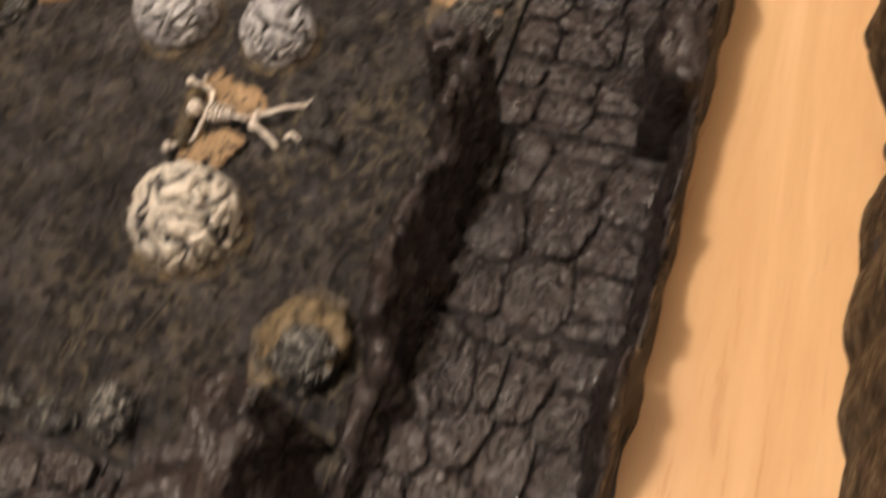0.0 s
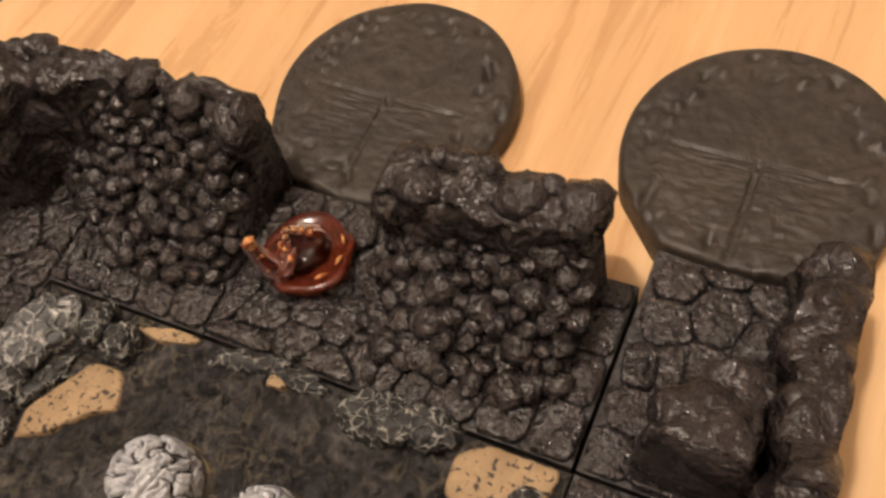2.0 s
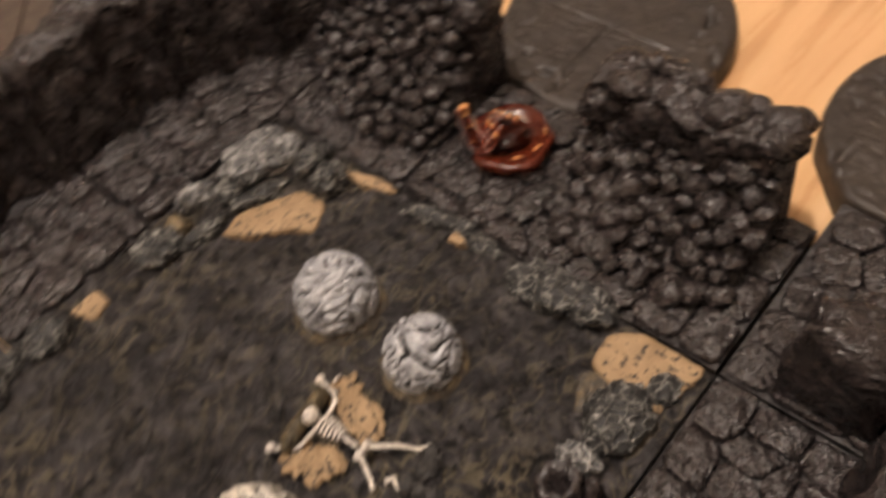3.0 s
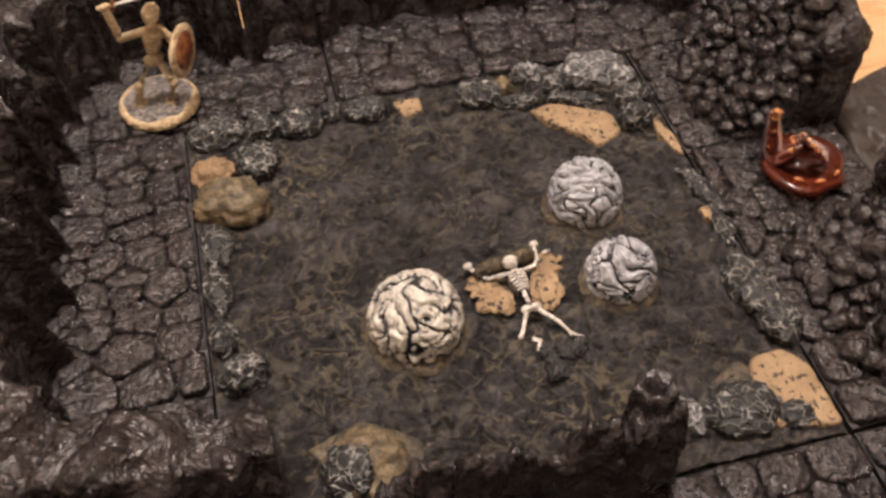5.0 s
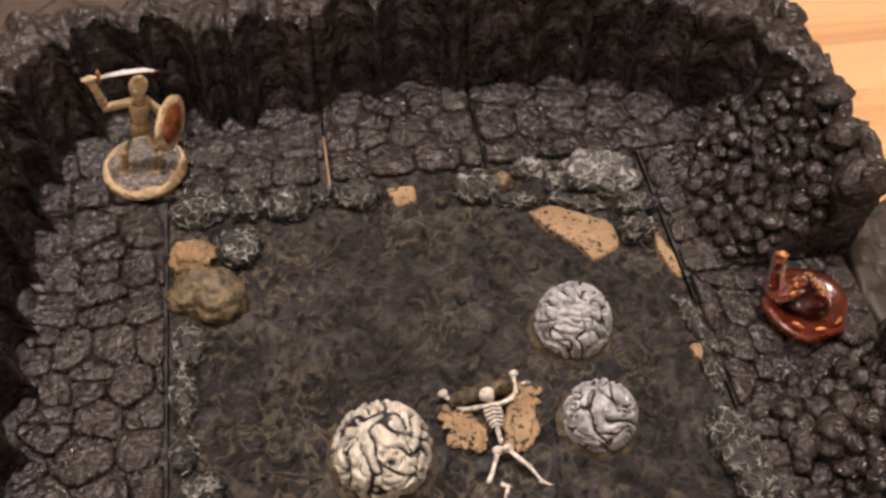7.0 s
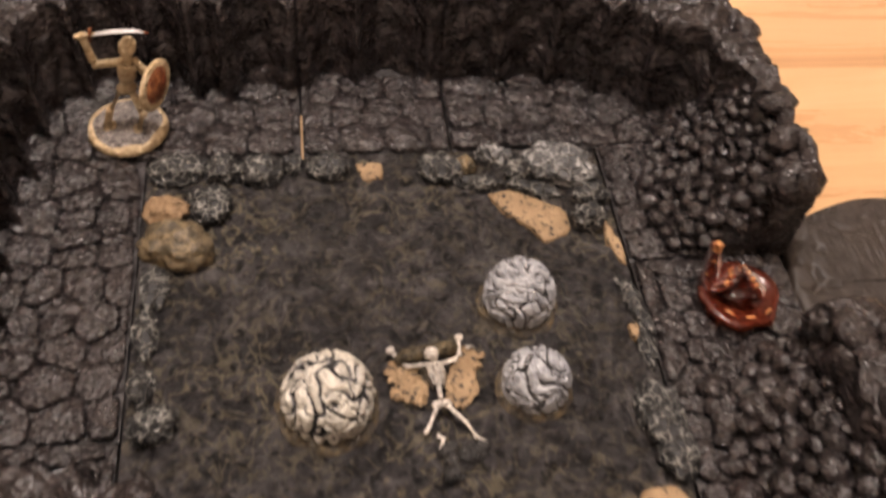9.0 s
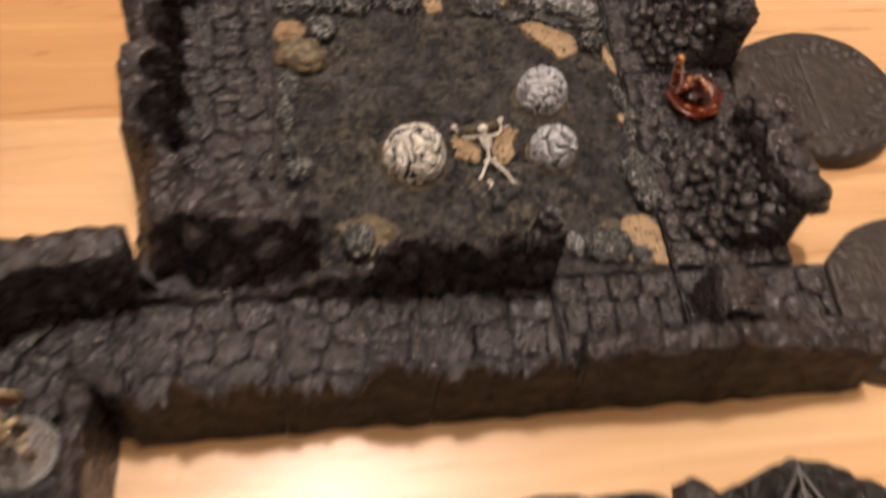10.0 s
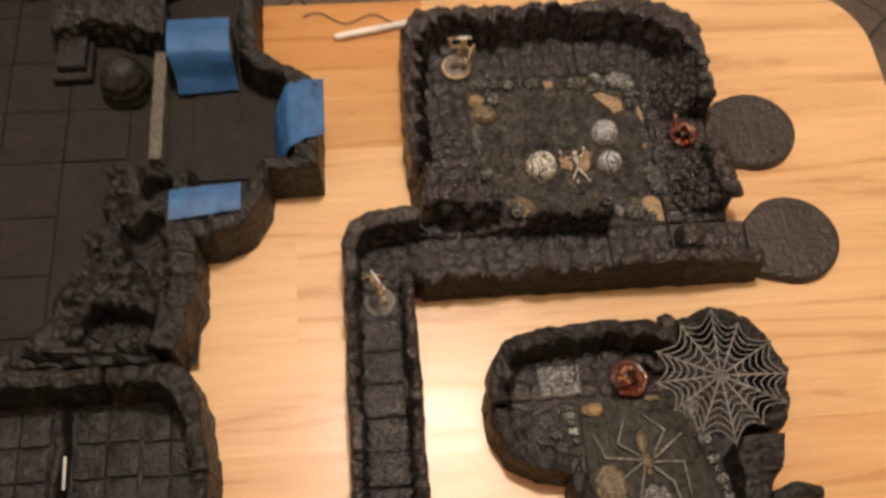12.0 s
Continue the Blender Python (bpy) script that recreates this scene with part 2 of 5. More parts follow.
def cell(x, y, z):
    """0 at the middle of a lump, about 1 at its border."""
    d = noise.voronoi(Vector((x, y, z)))[0]
    return d[0] / max(d[1], 1e-6)


def resample(pts, step):
    out = [Vector(pts[0])]
    for a, b in zip(pts, pts[1:]):
        a, b = Vector(a), Vector(b)
        n = max(1, int((b - a).length / step + 0.5))
        out += [a.lerp(b, k / n) for k in range(1, n + 1)]
    return out


def soften(pts, times):
    for _ in range(times):
        pts = [pts[0]] + [(a + b * 2 + c) / 4 for a, b, c in zip(pts, pts[1:], pts[2:])] + [pts[-1]]
    return pts


def rock_wall(name, inner, outer, parent, crest=W, foot=0.0, lumps=0.0028, flute=0.0018, lump_size=0.0105, crest_of=None, label="", step=0.0013, mat=None, smooth_turns=6, out_rough=0.3, bays=0.0, lean=0.0035, batter=0.002, outer_mat=None):
    """A rough wall swept between an inner and an outer line on the plan: inner face from the floor up, uneven crest, outer face down."""
    n = max(8, int(max(sum((Vector(b) - Vector(a)).length for a, b in zip(l, l[1:])) for l in (inner, outer)) / step))

    def even(line):
        pts = soften(resample([Vector((*p, 0)) for p in line], step), smooth_turns)
        run = [0.0]
        for a, b in zip(pts, pts[1:]):
            run.append(run[-1] + (b - a).length)
        out, j = [], 0
        for k in range(n + 1):
            s = run[-1] * k / n
            while j < len(run) - 2 and run[j + 1] < s:
                j += 1
            f = (s - run[j]) / max(run[j + 1] - run[j], 1e-9)
            out.append(pts[j].lerp(pts[j + 1], min(max(f, 0), 1)))
        return out
    a, b = even(inner), even(outer)
    verts, faces = [], []
    up = max(6, int((crest - foot) / step))
    across = max(7, int((Vector(outer[0]) - Vector(inner[0])).length / step))
    rows = up + across + up
    for k in range(n + 1):
        p, q = a[k], b[k]
        side = (q - p)
        side.z = 0
        width = side.length
        side.normalize()
        top = crest if crest_of is None else crest_of(k / n, p)
        top += 0.003 * fbm(p.x * 60, p.y * 60, 3.1) + 0.0045 * (0.5 - cell(p.x * 62, p.y * 62, 9.0))
        swing = 0.0032 * noise.noise(Vector((p.x * 62, p.y * 62, 1.7))) * min(1.0, k / 6, (n - k) / 6)
        if bays:
            # rounded bays between standing buttresses
            run = (k / n) * n * step / 0.024 + 0.35 * noise.noise(Vector((p.x * 30, p.y * 30, 4.4)))
            swing += bays * (abs(math.sin(math.pi * run)) ** 0.6 * 1.5 - 0.85) * min(1.0, k / 4, (n - k) / 4)
        p, q = p + side * swing, q + side * (swing * 0.3 + 0.0022 * noise.noise(Vector((q.x * 85, q.y * 85, 8.2))) * min(1.0, out_rough * 2.5))
        for r in range(rows + 1):
            if r <= up:
                f = r / up
                pos = Vector((p.x, p.y, foot + (top - foot) * f)) + side * (lean * f ** 1.5)
                away = -side
                rough = 0.6 if bays else 1.0
            elif r <= up + across:
                f = (r - up) / across
                pos = p.lerp(q, f) + Vector((0, 0, top + 0.0022 * math.sin(math.pi * f)))
                pos += side * (lean * (1 - f) - batter * f)
                away = Vector((0, 0, 1))
                rough = 0.8
            else:
                f = 1 - (r - up - across) / up
                pos = Vector((q.x, q.y, foot + (top - foot) * f)) - side * (batter * f)
                away = side
                rough = out_rough
            lump = lumps * (0.75 - 1.15 * cell(pos.x / lump_size, pos.y / lump_size, pos.z / lump_size * 0.8))
            grooves = flute * noise.noise(Vector((pos.x * 190, pos.y * 190, pos.z * 14)))
            fine = 0.0007 * fbm(pos.x * 500, pos.y * 500, pos.z * 500, 2)
            end = min(1.0, k / 2, (n - k) / 2)
            base = min(1.0, r / 3, (rows - r) / 3)
            verts.append(pos + away * (rough * (lump + grooves + fine) * (0.35 + 0.65 * base) * (0.5 + 0.5 * end)))
    w = rows + 1
    for k in range(n):
        for r in range(rows):
            i = k * w + r
            faces.append((i, i + w, i + w + 1, i + 1))
    faces.append(tuple(range(0, w)))
    faces.append(tuple(range(n * w + w - 1, n * w - 1, -1)))
    slots = [1 if outer_mat and r >= up + across else 0 for k in range(n) for r in range(rows)] + [0, 0]
    me = link_mesh(name, verts, faces, [mat or ROCK] + ([outer_mat] if outer_mat else []), True, slots)
    return under(me, parent, label) if parent else me


def clip(poly, px, py, nx, ny):
    """The part of a polygon with (p - point) . normal <= 0."""
    out = []
    for (ax, ay), (bx, by) in zip(poly, poly[1:] + poly[:1]):
        da, db = (ax - px) * nx + (ay - py) * ny, (bx - px) * nx + (by - py) * ny
        if da <= 0:
            out.append((ax, ay))
        if da * db < 0:
            f = da / (da - db)
            out.append((ax + (bx - ax) * f, ay + (by - ay) * f))
    return out


def inside(poly, x, y):
    hit = False
    for (ax, ay), (bx, by) in zip(poly, poly[1:] + poly[:1]):
        if (ay > y) != (by > y) and x < (bx - ax) * (y - ay) / (by - ay) + ax:
            hit = not hit
    return hit


def cobble_cells(poly, size, rng, gap=0.00017):
    """Uneven paving cells that fill a polygon: rows of jittered stones, cut along their middles."""
    xs, ys = [p[0] for p in poly], [p[1] for p in poly]
    seeds = []
    y = min(ys)
    while y < max(ys):
        high = size * rng.uniform(0.62, 1.32)
        x = min(xs) + size * rng.uniform(-0.5, 0.2)
        while x < max(xs) + size * 0.3:
            wide = size * rng.choice((0.65, 0.9, 1.1, 1.3, 1.75)) * rng.uniform(0.9, 1.1)
            seeds.append((x + wide / 2 + rng.uniform(-0.06, 0.06) * size, y + high / 2 + rng.uniform(-0.1, 0.1) * size))
            if rng.random() < 0.16:
                seeds.append((seeds[-1][0] + rng.uniform(-0.1, 0.1) * size, seeds[-1][1] + high * 0.36))
            x += wide
        y += high
    cells = []
    for i, (sx, sy) in enumerate(seeds):
        c = list(poly)
        for j, (ox, oy) in enumerate(seeds):
            dx, dy = ox - sx, oy - sy
            d = math.hypot(dx, dy)
            if i == j or d > size * 3.2:
                continue
            c = clip(c, sx + dx / 2 - dx / d * gap, sy + dy / 2 - dy / d * gap, dx, dy)
            if len(c) < 3:
                break
        if len(c) < 3:
            continue
        area = 0.5 * abs(sum(a[0] * b[1] - b[0] * a[1] for a, b in zip(c, c[1:] + c[:1])))
        if area > size * size * 0.12:
            cells.append(c)
    return cells


def stone_mesh(name, cellpts, rng, base, height, mats, dome=0.00025):
    """One worn paving stone: rounded corners, bevelled shoulder, uneven top."""
    ring = []
    for a, b, c in zip(cellpts[-1:] + cellpts[:-1], cellpts, cellpts[1:] + cellpts[:1]):
        ring.append((b[0] * 0.84 + a[0] * 0.16, b[1] * 0.84 + a[1] * 0.16))
        ring.append((b[0] * 0.84 + c[0] * 0.16, b[1] * 0.84 + c[1] * 0.16))
    cx, cy = sum(p[0] for p in ring) / len(ring), sum(p[1] for p in ring) / len(ring)
    n = len(ring)
    tx, ty = rng.uniform(-0.07, 0.07), rng.uniform(-0.07, 0.07)
    verts = []
    for shrink, z in ((0.0, base - 0.001), (0.0, base + height * 0.72), (0.00045, base + height), (0.0012, base + height + dome)):
        for x, y in ring:
            d = max(math.hypot(x - cx, y - cy), 1e-6)
            f = max(0.15, 1 - shrink / d)
            px, py = cx + (x - cx) * f, cy + (y - cy) * f
            tilt = (px - cx) * tx + (py - cy) * ty if z > base else 0
            verts.append((px - cx, py - cy, z + tilt + (rng.uniform(-0.0003, 0.0003) if shrink else 0)))
    faces = [(r * n + k, r * n + (k + 1) % n, (r + 1) * n + (k + 1) % n, (r + 1) * n + k) for r in range(3) for k in range(n)]
    faces.append(tuple(range(3 * n, 4 * n)))
    ob = link_mesh(name, verts, faces, mats)
    ob.location = (cx, cy, 0)
    return ob


def pave(poly, parent, rng, size=0.011, base=F - 0.0012, height=0.0012, mat=None):
    for c in cobble_cells(poly, size, rng):
        ob = stone_mesh("paving_stone", c, rng, base, height * rng.uniform(0.7, 1.25), [mat or STONE])
        under(ob, parent)


def flags(x0, x1, y0, y1, nx, ny, parent, rng, base=F - 0.0012, height=0.0013, mat=None):
    """Square-cut rough slabs in rows, with worn edges and thin joints."""
    for i in range(nx):
        for j in range(ny):
            a0, a1 = x0 + (x1 - x0) * i / nx + 0.0004, x0 + (x1 - x0) * (i + 1) / nx - 0.0004
            c0, c1 = y0 + (y1 - y0) * j / ny + 0.0004, y0 + (y1 - y0) * (j + 1) / ny - 0.0004
            ring = []
            for (px, py), (qx, qy) in (((a0, c0), (a1, c0)), ((a1, c0), (a1, c1)), ((a1, c1), (a0, c1)), ((a0, c1), (a0, c0))):
                for s in range(6):
                    ring.append((px + (qx - px) * s / 6 + rng.uniform(-0.0004, 0.0004), py + (qy - py) * s / 6 + rng.uniform(-0.0004, 0.0004)))
            under(stone_mesh("paving_stone", ring, rng, base, height * rng.uniform(0.75, 1.2), [mat or STONE]), parent)


def prism(name, poly, z0, z1, mats, bevel=0.0, side=None):
    """An upright slab on a plan polygon; its side may have a second material."""
    bm = bmesh.new()
    lo = [bm.verts.new((x, y, z0)) for x, y in poly]
    hi = [bm.verts.new((x, y, z1 - bevel)) for x, y in poly]
    cx, cy = sum(p[0] for p in poly) / len(poly), sum(p[1] for p in poly) / len(poly)
    n = len(poly)
    tops = hi
    for k in range(n):
        f = bm.faces.new((lo[k], lo[(k + 1) % n], hi[(k + 1) % n], hi[k]))
        f.material_index = 1 if side else 0
    if bevel:
        tops = []
        for x, y in poly:
            d = math.hypot(x - cx, y - cy)
            tops.append(bm.verts.new((cx + (x - cx) * (1 - bevel / d), cy + (y - cy) * (1 - bevel / d), z1)))
        for k in range(n):
            bm.faces.new((hi[k], hi[(k + 1) % n], tops[(k + 1) % n], tops[k]))
    bm.faces.new(tops)
    bm.faces.new(lo[::-1])
    bmesh.ops.recalc_face_normals(bm, faces=bm.faces)
    me = bpy.data.meshes.new(name)
    bm.to_mesh(me)
    bm.free()
    for m in mats + ([side] if side else []):
        me.materials.append(m)
    return new(name, me)


def box(name, x0, x1, y0, y1, z0, z1, mat, bevel=0.0):
    return prism(name, [(x0, y0), (x1, y0), (x1, y1), (x0, y1)], z0, z1, [mat], bevel)


def rect(x0, x1, y0, y1):
    return [(x0, y0), (x1, y0), (x1, y1), (x0, y1)]


def pebble_mesh(name, seed, mat, sub=2, rough=0.35, flat=0.75):
    bm = bmesh.new()
    bmesh.ops.create_icosphere(bm, subdivisions=sub, radius=1.0)
    for v in bm.verts:
        p = v.co.copy()
        k = 1 + rough * noise.noise(p * 1.3 + Vector((seed * 7.1, 0, 0))) + rough * 0.35 * noise.noise(p * 3.1 + Vector((0, seed * 3.7, 0)))
        v.co = Vector((p.x * k, p.y * k, p.z * k * flat))
    me = bpy.data.meshes.new(name)
    bm.to_mesh(me)
    bm.free()
    me.materials.append(mat)
    me.polygons.foreach_set("use_smooth", [True] * len(me.polygons))
    return me


PEBBLES = [pebble_mesh("rubble_stone", k, STONE if k % 2 else ROCK) for k in range(8)]


GREYPEBBLES = [pebble_mesh("rubble_stone", k + 20, GREYROCK) for k in range(4)]


def rest_pebble(parent, x, y, z, r, rng, meshes=PEBBLES, name="rubble_stone"):
    ob = new(name, rng.choice(meshes))
    ob.location = (x, y, z)
    ob.rotation_euler = (rng.uniform(-0.5, 0.5), rng.uniform(-0.5, 0.5), rng.uniform(0, 6.28))
    ob.scale = (r * rng.uniform(0.85, 1.2), r * rng.uniform(0.85, 1.15), r * rng.uniform(0.8, 1.1))
    return under(ob, parent)


# ---- tiled floor, table, and unseen walls and ceiling added to bounce light ----
floor_room = tagged(prism("floor", rect(-1.7, 2.4, -1.6, 2.4), -0.80, -0.757, [JOINT]), "grey-brown ceramic tile floor under the table", "floor", kind="structure")
# walls and ceiling are out of view, added to throw the lamp's light back
bounce_walls = [("bounce_wall_north", -1.7, 2.4, 2.4, 2.5), ("bounce_wall_south", -1.7, 2.4, -1.7, -1.6), ("bounce_wall_east", 2.4, 2.5, -1.7, 2.5), ("bounce_wall_west", -1.8, -1.7, -1.7, 2.5)]
for name, x0, x1, y0, y1 in bounce_walls:
    tagged(box(name, x0, x1, y0, y1, -0.8, 1.98, PLASTER), "unseen plain warm plaster wall added to bounce light", "wall", kind="structure")
tagged(box("ceiling", -1.8, 2.5, -1.7, 2.5, 1.98, 2.08, PLASTER), "unseen plain warm white plaster ceiling added to bounce light", "ceiling", kind="structure")

# table of glued boards
TX0, TX1, TY0, TY1 = -0.95, 0.436, -0.78, 0.256
table = thing("table", "light varnished wooden table with glued boards", "table")
rng = random.Random(4)


def table_limit(y, radius=0.075):
    """How far the rounded corner draws the ends in at y."""
    d = max(0.0, TY0 + radius - y, y - TY1 + radius)
    return radius - math.sqrt(max(0.0, radius * radius - d * d))


rows_y = [TY0, -0.70, -0.61, -0.52, -0.43, -0.34, -0.255, -0.165, -0.078, 0.008, 0.095, 0.18, TY1]
for y0, y1 in zip(rows_y, rows_y[1:]):
    cuts = [TX0]
    x = TX0 + rng.uniform(0.2, 0.5)
    while x < TX1 - 0.45:
        cuts.append(x)
        x += rng.uniform(0.5, 0.8)
    if y0 > 0.09:
        cuts = [TX0, -0.42, 0.02]
    cuts.append(TX1)
    for x0, x1 in zip(cuts, cuts[1:]):
        ys = [y0 + (y1 - y0) * k / 8 for k in range(9)]
        right = [(x1 - (table_limit(y) if x1 == TX1 else 0.00004), y) for y in ys]
        left = [(x0 + (table_limit(y) if x0 == TX0 else 0.00004), y) for y in ys]
        poly = [(px, py) for px, py in left[::-1] + right]
        board = prism("board", poly, -0.028, 0.0, [AMBER if y0 > 0.09 and x1 < 0.1 else WOOD], 0.0)
        under(board, table)
for x, y in ((-0.85, -0.68), (0.33, -0.68), (-0.85, 0.19), (0.33, 0.19)):
    under(box("leg", x - 0.035, x + 0.035, y - 0.035, y + 0.035, -0.757, -0.028, WOOD), table)

# ---- the cavern room of dungeon tiles ----
rng = random.Random(11)


def tile_base(parent, poly, top=F - 0.0022):
    under(prism("base", poly, 0.0, top, [GROUT], 0.0, SIDE), parent)


room_group = "cavern room pieces"

corner_nw = thing("cavern_wall_tile", "dark glossy rock cavern corner with cobbled floor", "dungeon tile", room_group)
tile_base(corner_nw, [(0.0, T), (T - 0.0001, T), (T - 0.0001, 3 * T + 0.0004), (2 * T - 0.0004, 3 * T + 0.0004), (2 * T - 0.0004, 0.203), (0.01, 0.203), (0.0, 0.19)])
rock_wall("wall", [(0.015, T + 0.001), (0.016, 0.09), (0.013, 0.12), (0.017, 0.162), (0.028, 0.182), (0.05, 0.188), (0.0756, 0.178)],
          [(-0.005, T + 0.001), (-0.006, 0.12), (-0.004, 0.185), (0.008, 0.204), (0.03, 0.208), (0.0756, 0.207)], corner_nw, crest=0.048, bays=0.0075, lean=0.0085, flute=0.0036)
rock_wall("wall", [(0.0762, 0.176), (0.09, 0.18), (0.1016, 0.184)], [(0.0762, 0.206), (0.1016, 0.207)], corner_nw, crest=0.047, bays=0.0075, lean=0.0085, flute=0.0036)

straight_n = thing("cavern_wall_tile", "dark glossy rock cavern wall with cobbled floor", "dungeon tile", room_group)
tile_base(straight_n, rect(2 * T + 0.0004, 3 * T - 0.0004, 3 * T + 0.0004, 0.203))
rock_wall("wall", [(0.1016, 0.184), (0.12, 0.189), (0.146, 0.188), (0.1525, 0.186)], [(0.1016, 0.207), (0.1525, 0.207)], straight_n, crest=0.049, bays=0.008, lean=0.0085, flute=0.0036)

corner_ne = thing("cavern_wall_tile", "dark cavern corner piece with fallen rubble beside the opening", "dungeon tile", room_group)
tile_base(corner_ne, [(3 * T + 0.0004, 3 * T + 0.0004), (4 * T + 0.0004, 3 * T + 0.0004), (4 * T + 0.0004, 2 * T), (0.252, 2 * T), (0.252, 0.17), (0.236, 0.195), (0.21, 0.203), (3 * T + 0.0004, 0.203)])
rock_wall("wall", [(0.1526, 0.186), (0.18, 0.187), (0.205, 0.18), (0.226, 0.168), (0.238, 0.152), (0.243, 0.135), (0.243, 0.118), (0.241, 0.103)],
          [(0.1526, 0.208), (0.20, 0.209), (0.225, 0.205), (0.243, 0.193), (0.255, 0.173), (0.257, 0.15), (0.256, 0.125), (0.257, 0.103)], corner_ne,
          crest=0.049, crest_of=lambda f, p: 0.05 - 0.008 * max(0, f - 0.75), lumps=0.0036, bays=0.004, lean=0.006, flute=0.003)

side_w = thing("cavern_wall_tile", "dark rock cavern corner piece with broken low end", "dungeon tile", room_group)
tile_base(side_w, [(0.0, 0.012), (0.012, 0.0), (0.066, 0.0), (0.066, 0.02), (T - 0.0004, 0.03), (T - 0.0004, T - 0.0005), (0.0, T - 0.0005)])
rock_wall("wall", [(0.015, T - 0.001), (0.018, 0.044), (0.03, 0.034), (0.045, 0.0315), (0.066, 0.0285)],
          [(-0.005, T - 0.001), (-0.004, 0.02), (0.004, 0.007), (0.02, 0.0025), (0.045, 0.0015), (0.066, 0.002)], side_w, crest=0.045, lumps=0.0042, lump_size=0.013, bays=0.003, flute=0.004, batter=0.0125, out_rough=1.0)

side_e = thing("cavern_wall_tile", "dark rock tile with heaped rubble and an opening", "dungeon tile", room_group)
tile_base(side_e, [(4 * T + 0.0006, 0.0006), (0.254, 0.0006), (0.254, 2 * T - 0.0005), (4 * T + 0.0006, 2 * T - 0.0005)])
rock_wall("wall", [(0.237, 0.062), (0.236, 0.045), (0.237, 0.03), (0.239, 0.012)], [(0.259, 0.062), (0.257, 0.04), (0.257, 0.012)], side_e, crest=0.046, lumps=0.0034, flute=0.0005)

# floor stones of the room
pave(rect(0.012, T - 0.0006, T + 0.0006, 3 * T), corner_nw, rng, 0.0125)
pave(rect(0.012, 2 * T - 0.0006, 3 * T + 0.0008, 0.192), corner_nw, rng, 0.0125)
pave(rect(2 * T + 0.0006, 3 * T - 0.0006, 3 * T + 0.0008, 0.192), straight_n, rng, 0.0125)
pave(rect(3 * T + 0.0006, 0.236, 3 * T + 0.0008, 0.19), corner_ne, rng, 0.0125)
pave(rect(4 * T + 0.001, 0.243, 2 * T + 0.0006, 3 * T), corner_ne, rng, 0.0125)
pave(rect(4 * T + 0.001, 0.253, 0.001, 2 * T - 0.0006), side_e, rng, 0.0125)
pave(rect(0.012, T - 0.0006, 0.02, T - 0.0006), side_w, rng, 0.0125)


def rubble(parent, heap, count, rng, x0, x1, y0, y1, small=0.0026, big=0.0052):
    """Rounded stones heaped on the slope below a broken wall."""
    laid = []
    tries = 0
    while len(laid) < count and tries < count * 40:
        tries += 1
        x, y = rng.uniform(x0, x1), rng.uniform(y0, y1)
        z = heap(x, y)
        if z is None:
            continue
        r = rng.uniform(small, big)
        if any((x - a) ** 2 + (y - b) ** 2 + (z - c) ** 2 < (0.62 * (r + q)) ** 2 for a, b, c, q in laid):
            continue
        laid.append((x, y, z, r))
        rest_pebble(parent, x, y, z, r, rng)


def heap_skin(name, heap, x0, x1, y0, y1, parent, step=0.0016, mat=None):
    """The packed body under the loose stones."""
    nx, ny = int((x1 - x0) / step), int((y1 - y0) / step)
    verts, faces = [], []
    for j in range(ny + 1):
        for i in range(nx + 1):
            x, y = x0 + (x1 - x0) * i / nx, y0 + (y1 - y0) * j / ny
            z = heap(x, y)
            z = F - 0.004 if z is None else z - 0.0012
            verts.append((x, y, z + 0.0018 * (0.5 - cell(x * 160, y * 160, z * 160))))
    for j in range(ny):
        for i in range(nx):
            k = j * (nx + 1) + i
            faces.append((k, k + 1, k + nx + 2, k + nx + 1))
    return under(link_mesh(name, verts, faces, [mat or ROCK]), parent)


def heap_upper(x, y):
    edge = 0.214 + 0.010 * max(0.0, (0.125 - y) / 0.02) ** 2 * 0.35 + max(0, y - 0.13) * 0.55
    if x < edge or y < 0.103 or y > 0.172:
        return None
    f = (x - edge) / (0.25 - edge)
    return F + 0.001 + 0.03 * max(0, f) ** 1.5 * min(1.0, (y - 0.098) / 0.012)


def heap_lower(x, y):
    edge = 0.2135 + 0.0055 * abs((y - 0.036) / 0.024) ** 3
    if x < edge or y < 0.0085 or y > 0.064:
        return None
    f = (x - edge) / (0.252 - edge)
    return F + 0.001 + 0.029 * max(0, f) ** 1.35 * min(1.0, (0.07 - y) / 0.02)


heap_skin("rubble_bed", heap_upper, 0.2105, 0.249, 0.1025, 0.172, corner_ne)
heap_skin("rubble_bed", heap_lower, 0.2105, 0.252, 0.008, 0.064, side_e)
rubble(corner_ne, heap_upper, 120, rng, 0.21, 0.252, 0.104, 0.17)
rubble(side_e, heap_lower, 130, rng, 0.21, 0.254, 0.009, 0.063)
for (x, y, z, r, owner) in ((0.25, 0.107, 0.041, 0.0085, corner_ne), (0.253, 0.109, 0.034, 0.008, corner_ne), (0.25, 0.121, 0.046, 0.006, corner_ne), (0.251, 0.134, 0.048, 0.006, corner_ne),
                            (0.246, 0.053, 0.042, 0.008, side_e), (0.25, 0.04, 0.044, 0.0065, side_e), (0.25, 0.027, 0.044, 0.0075, side_e), (0.251, 0.015, 0.043, 0.0075, side_e),
                            (0.245, 0.062, 0.03, 0.006, side_e), (0.252, 0.063, 0.024, 0.006, side_e), (0.243, 0.06, 0.038, 0.005, side_e), (0.257, 0.016, 0.033, 0.008, side_e)):
    rest_pebble(owner, x, y, z, r, rng)

# ---- sunken cavern floor ----
pool = thing("cavern_floor_tile", "flat dark grey-brown cavern floor with ochre streaks and pits", "dungeon tile", room_group)


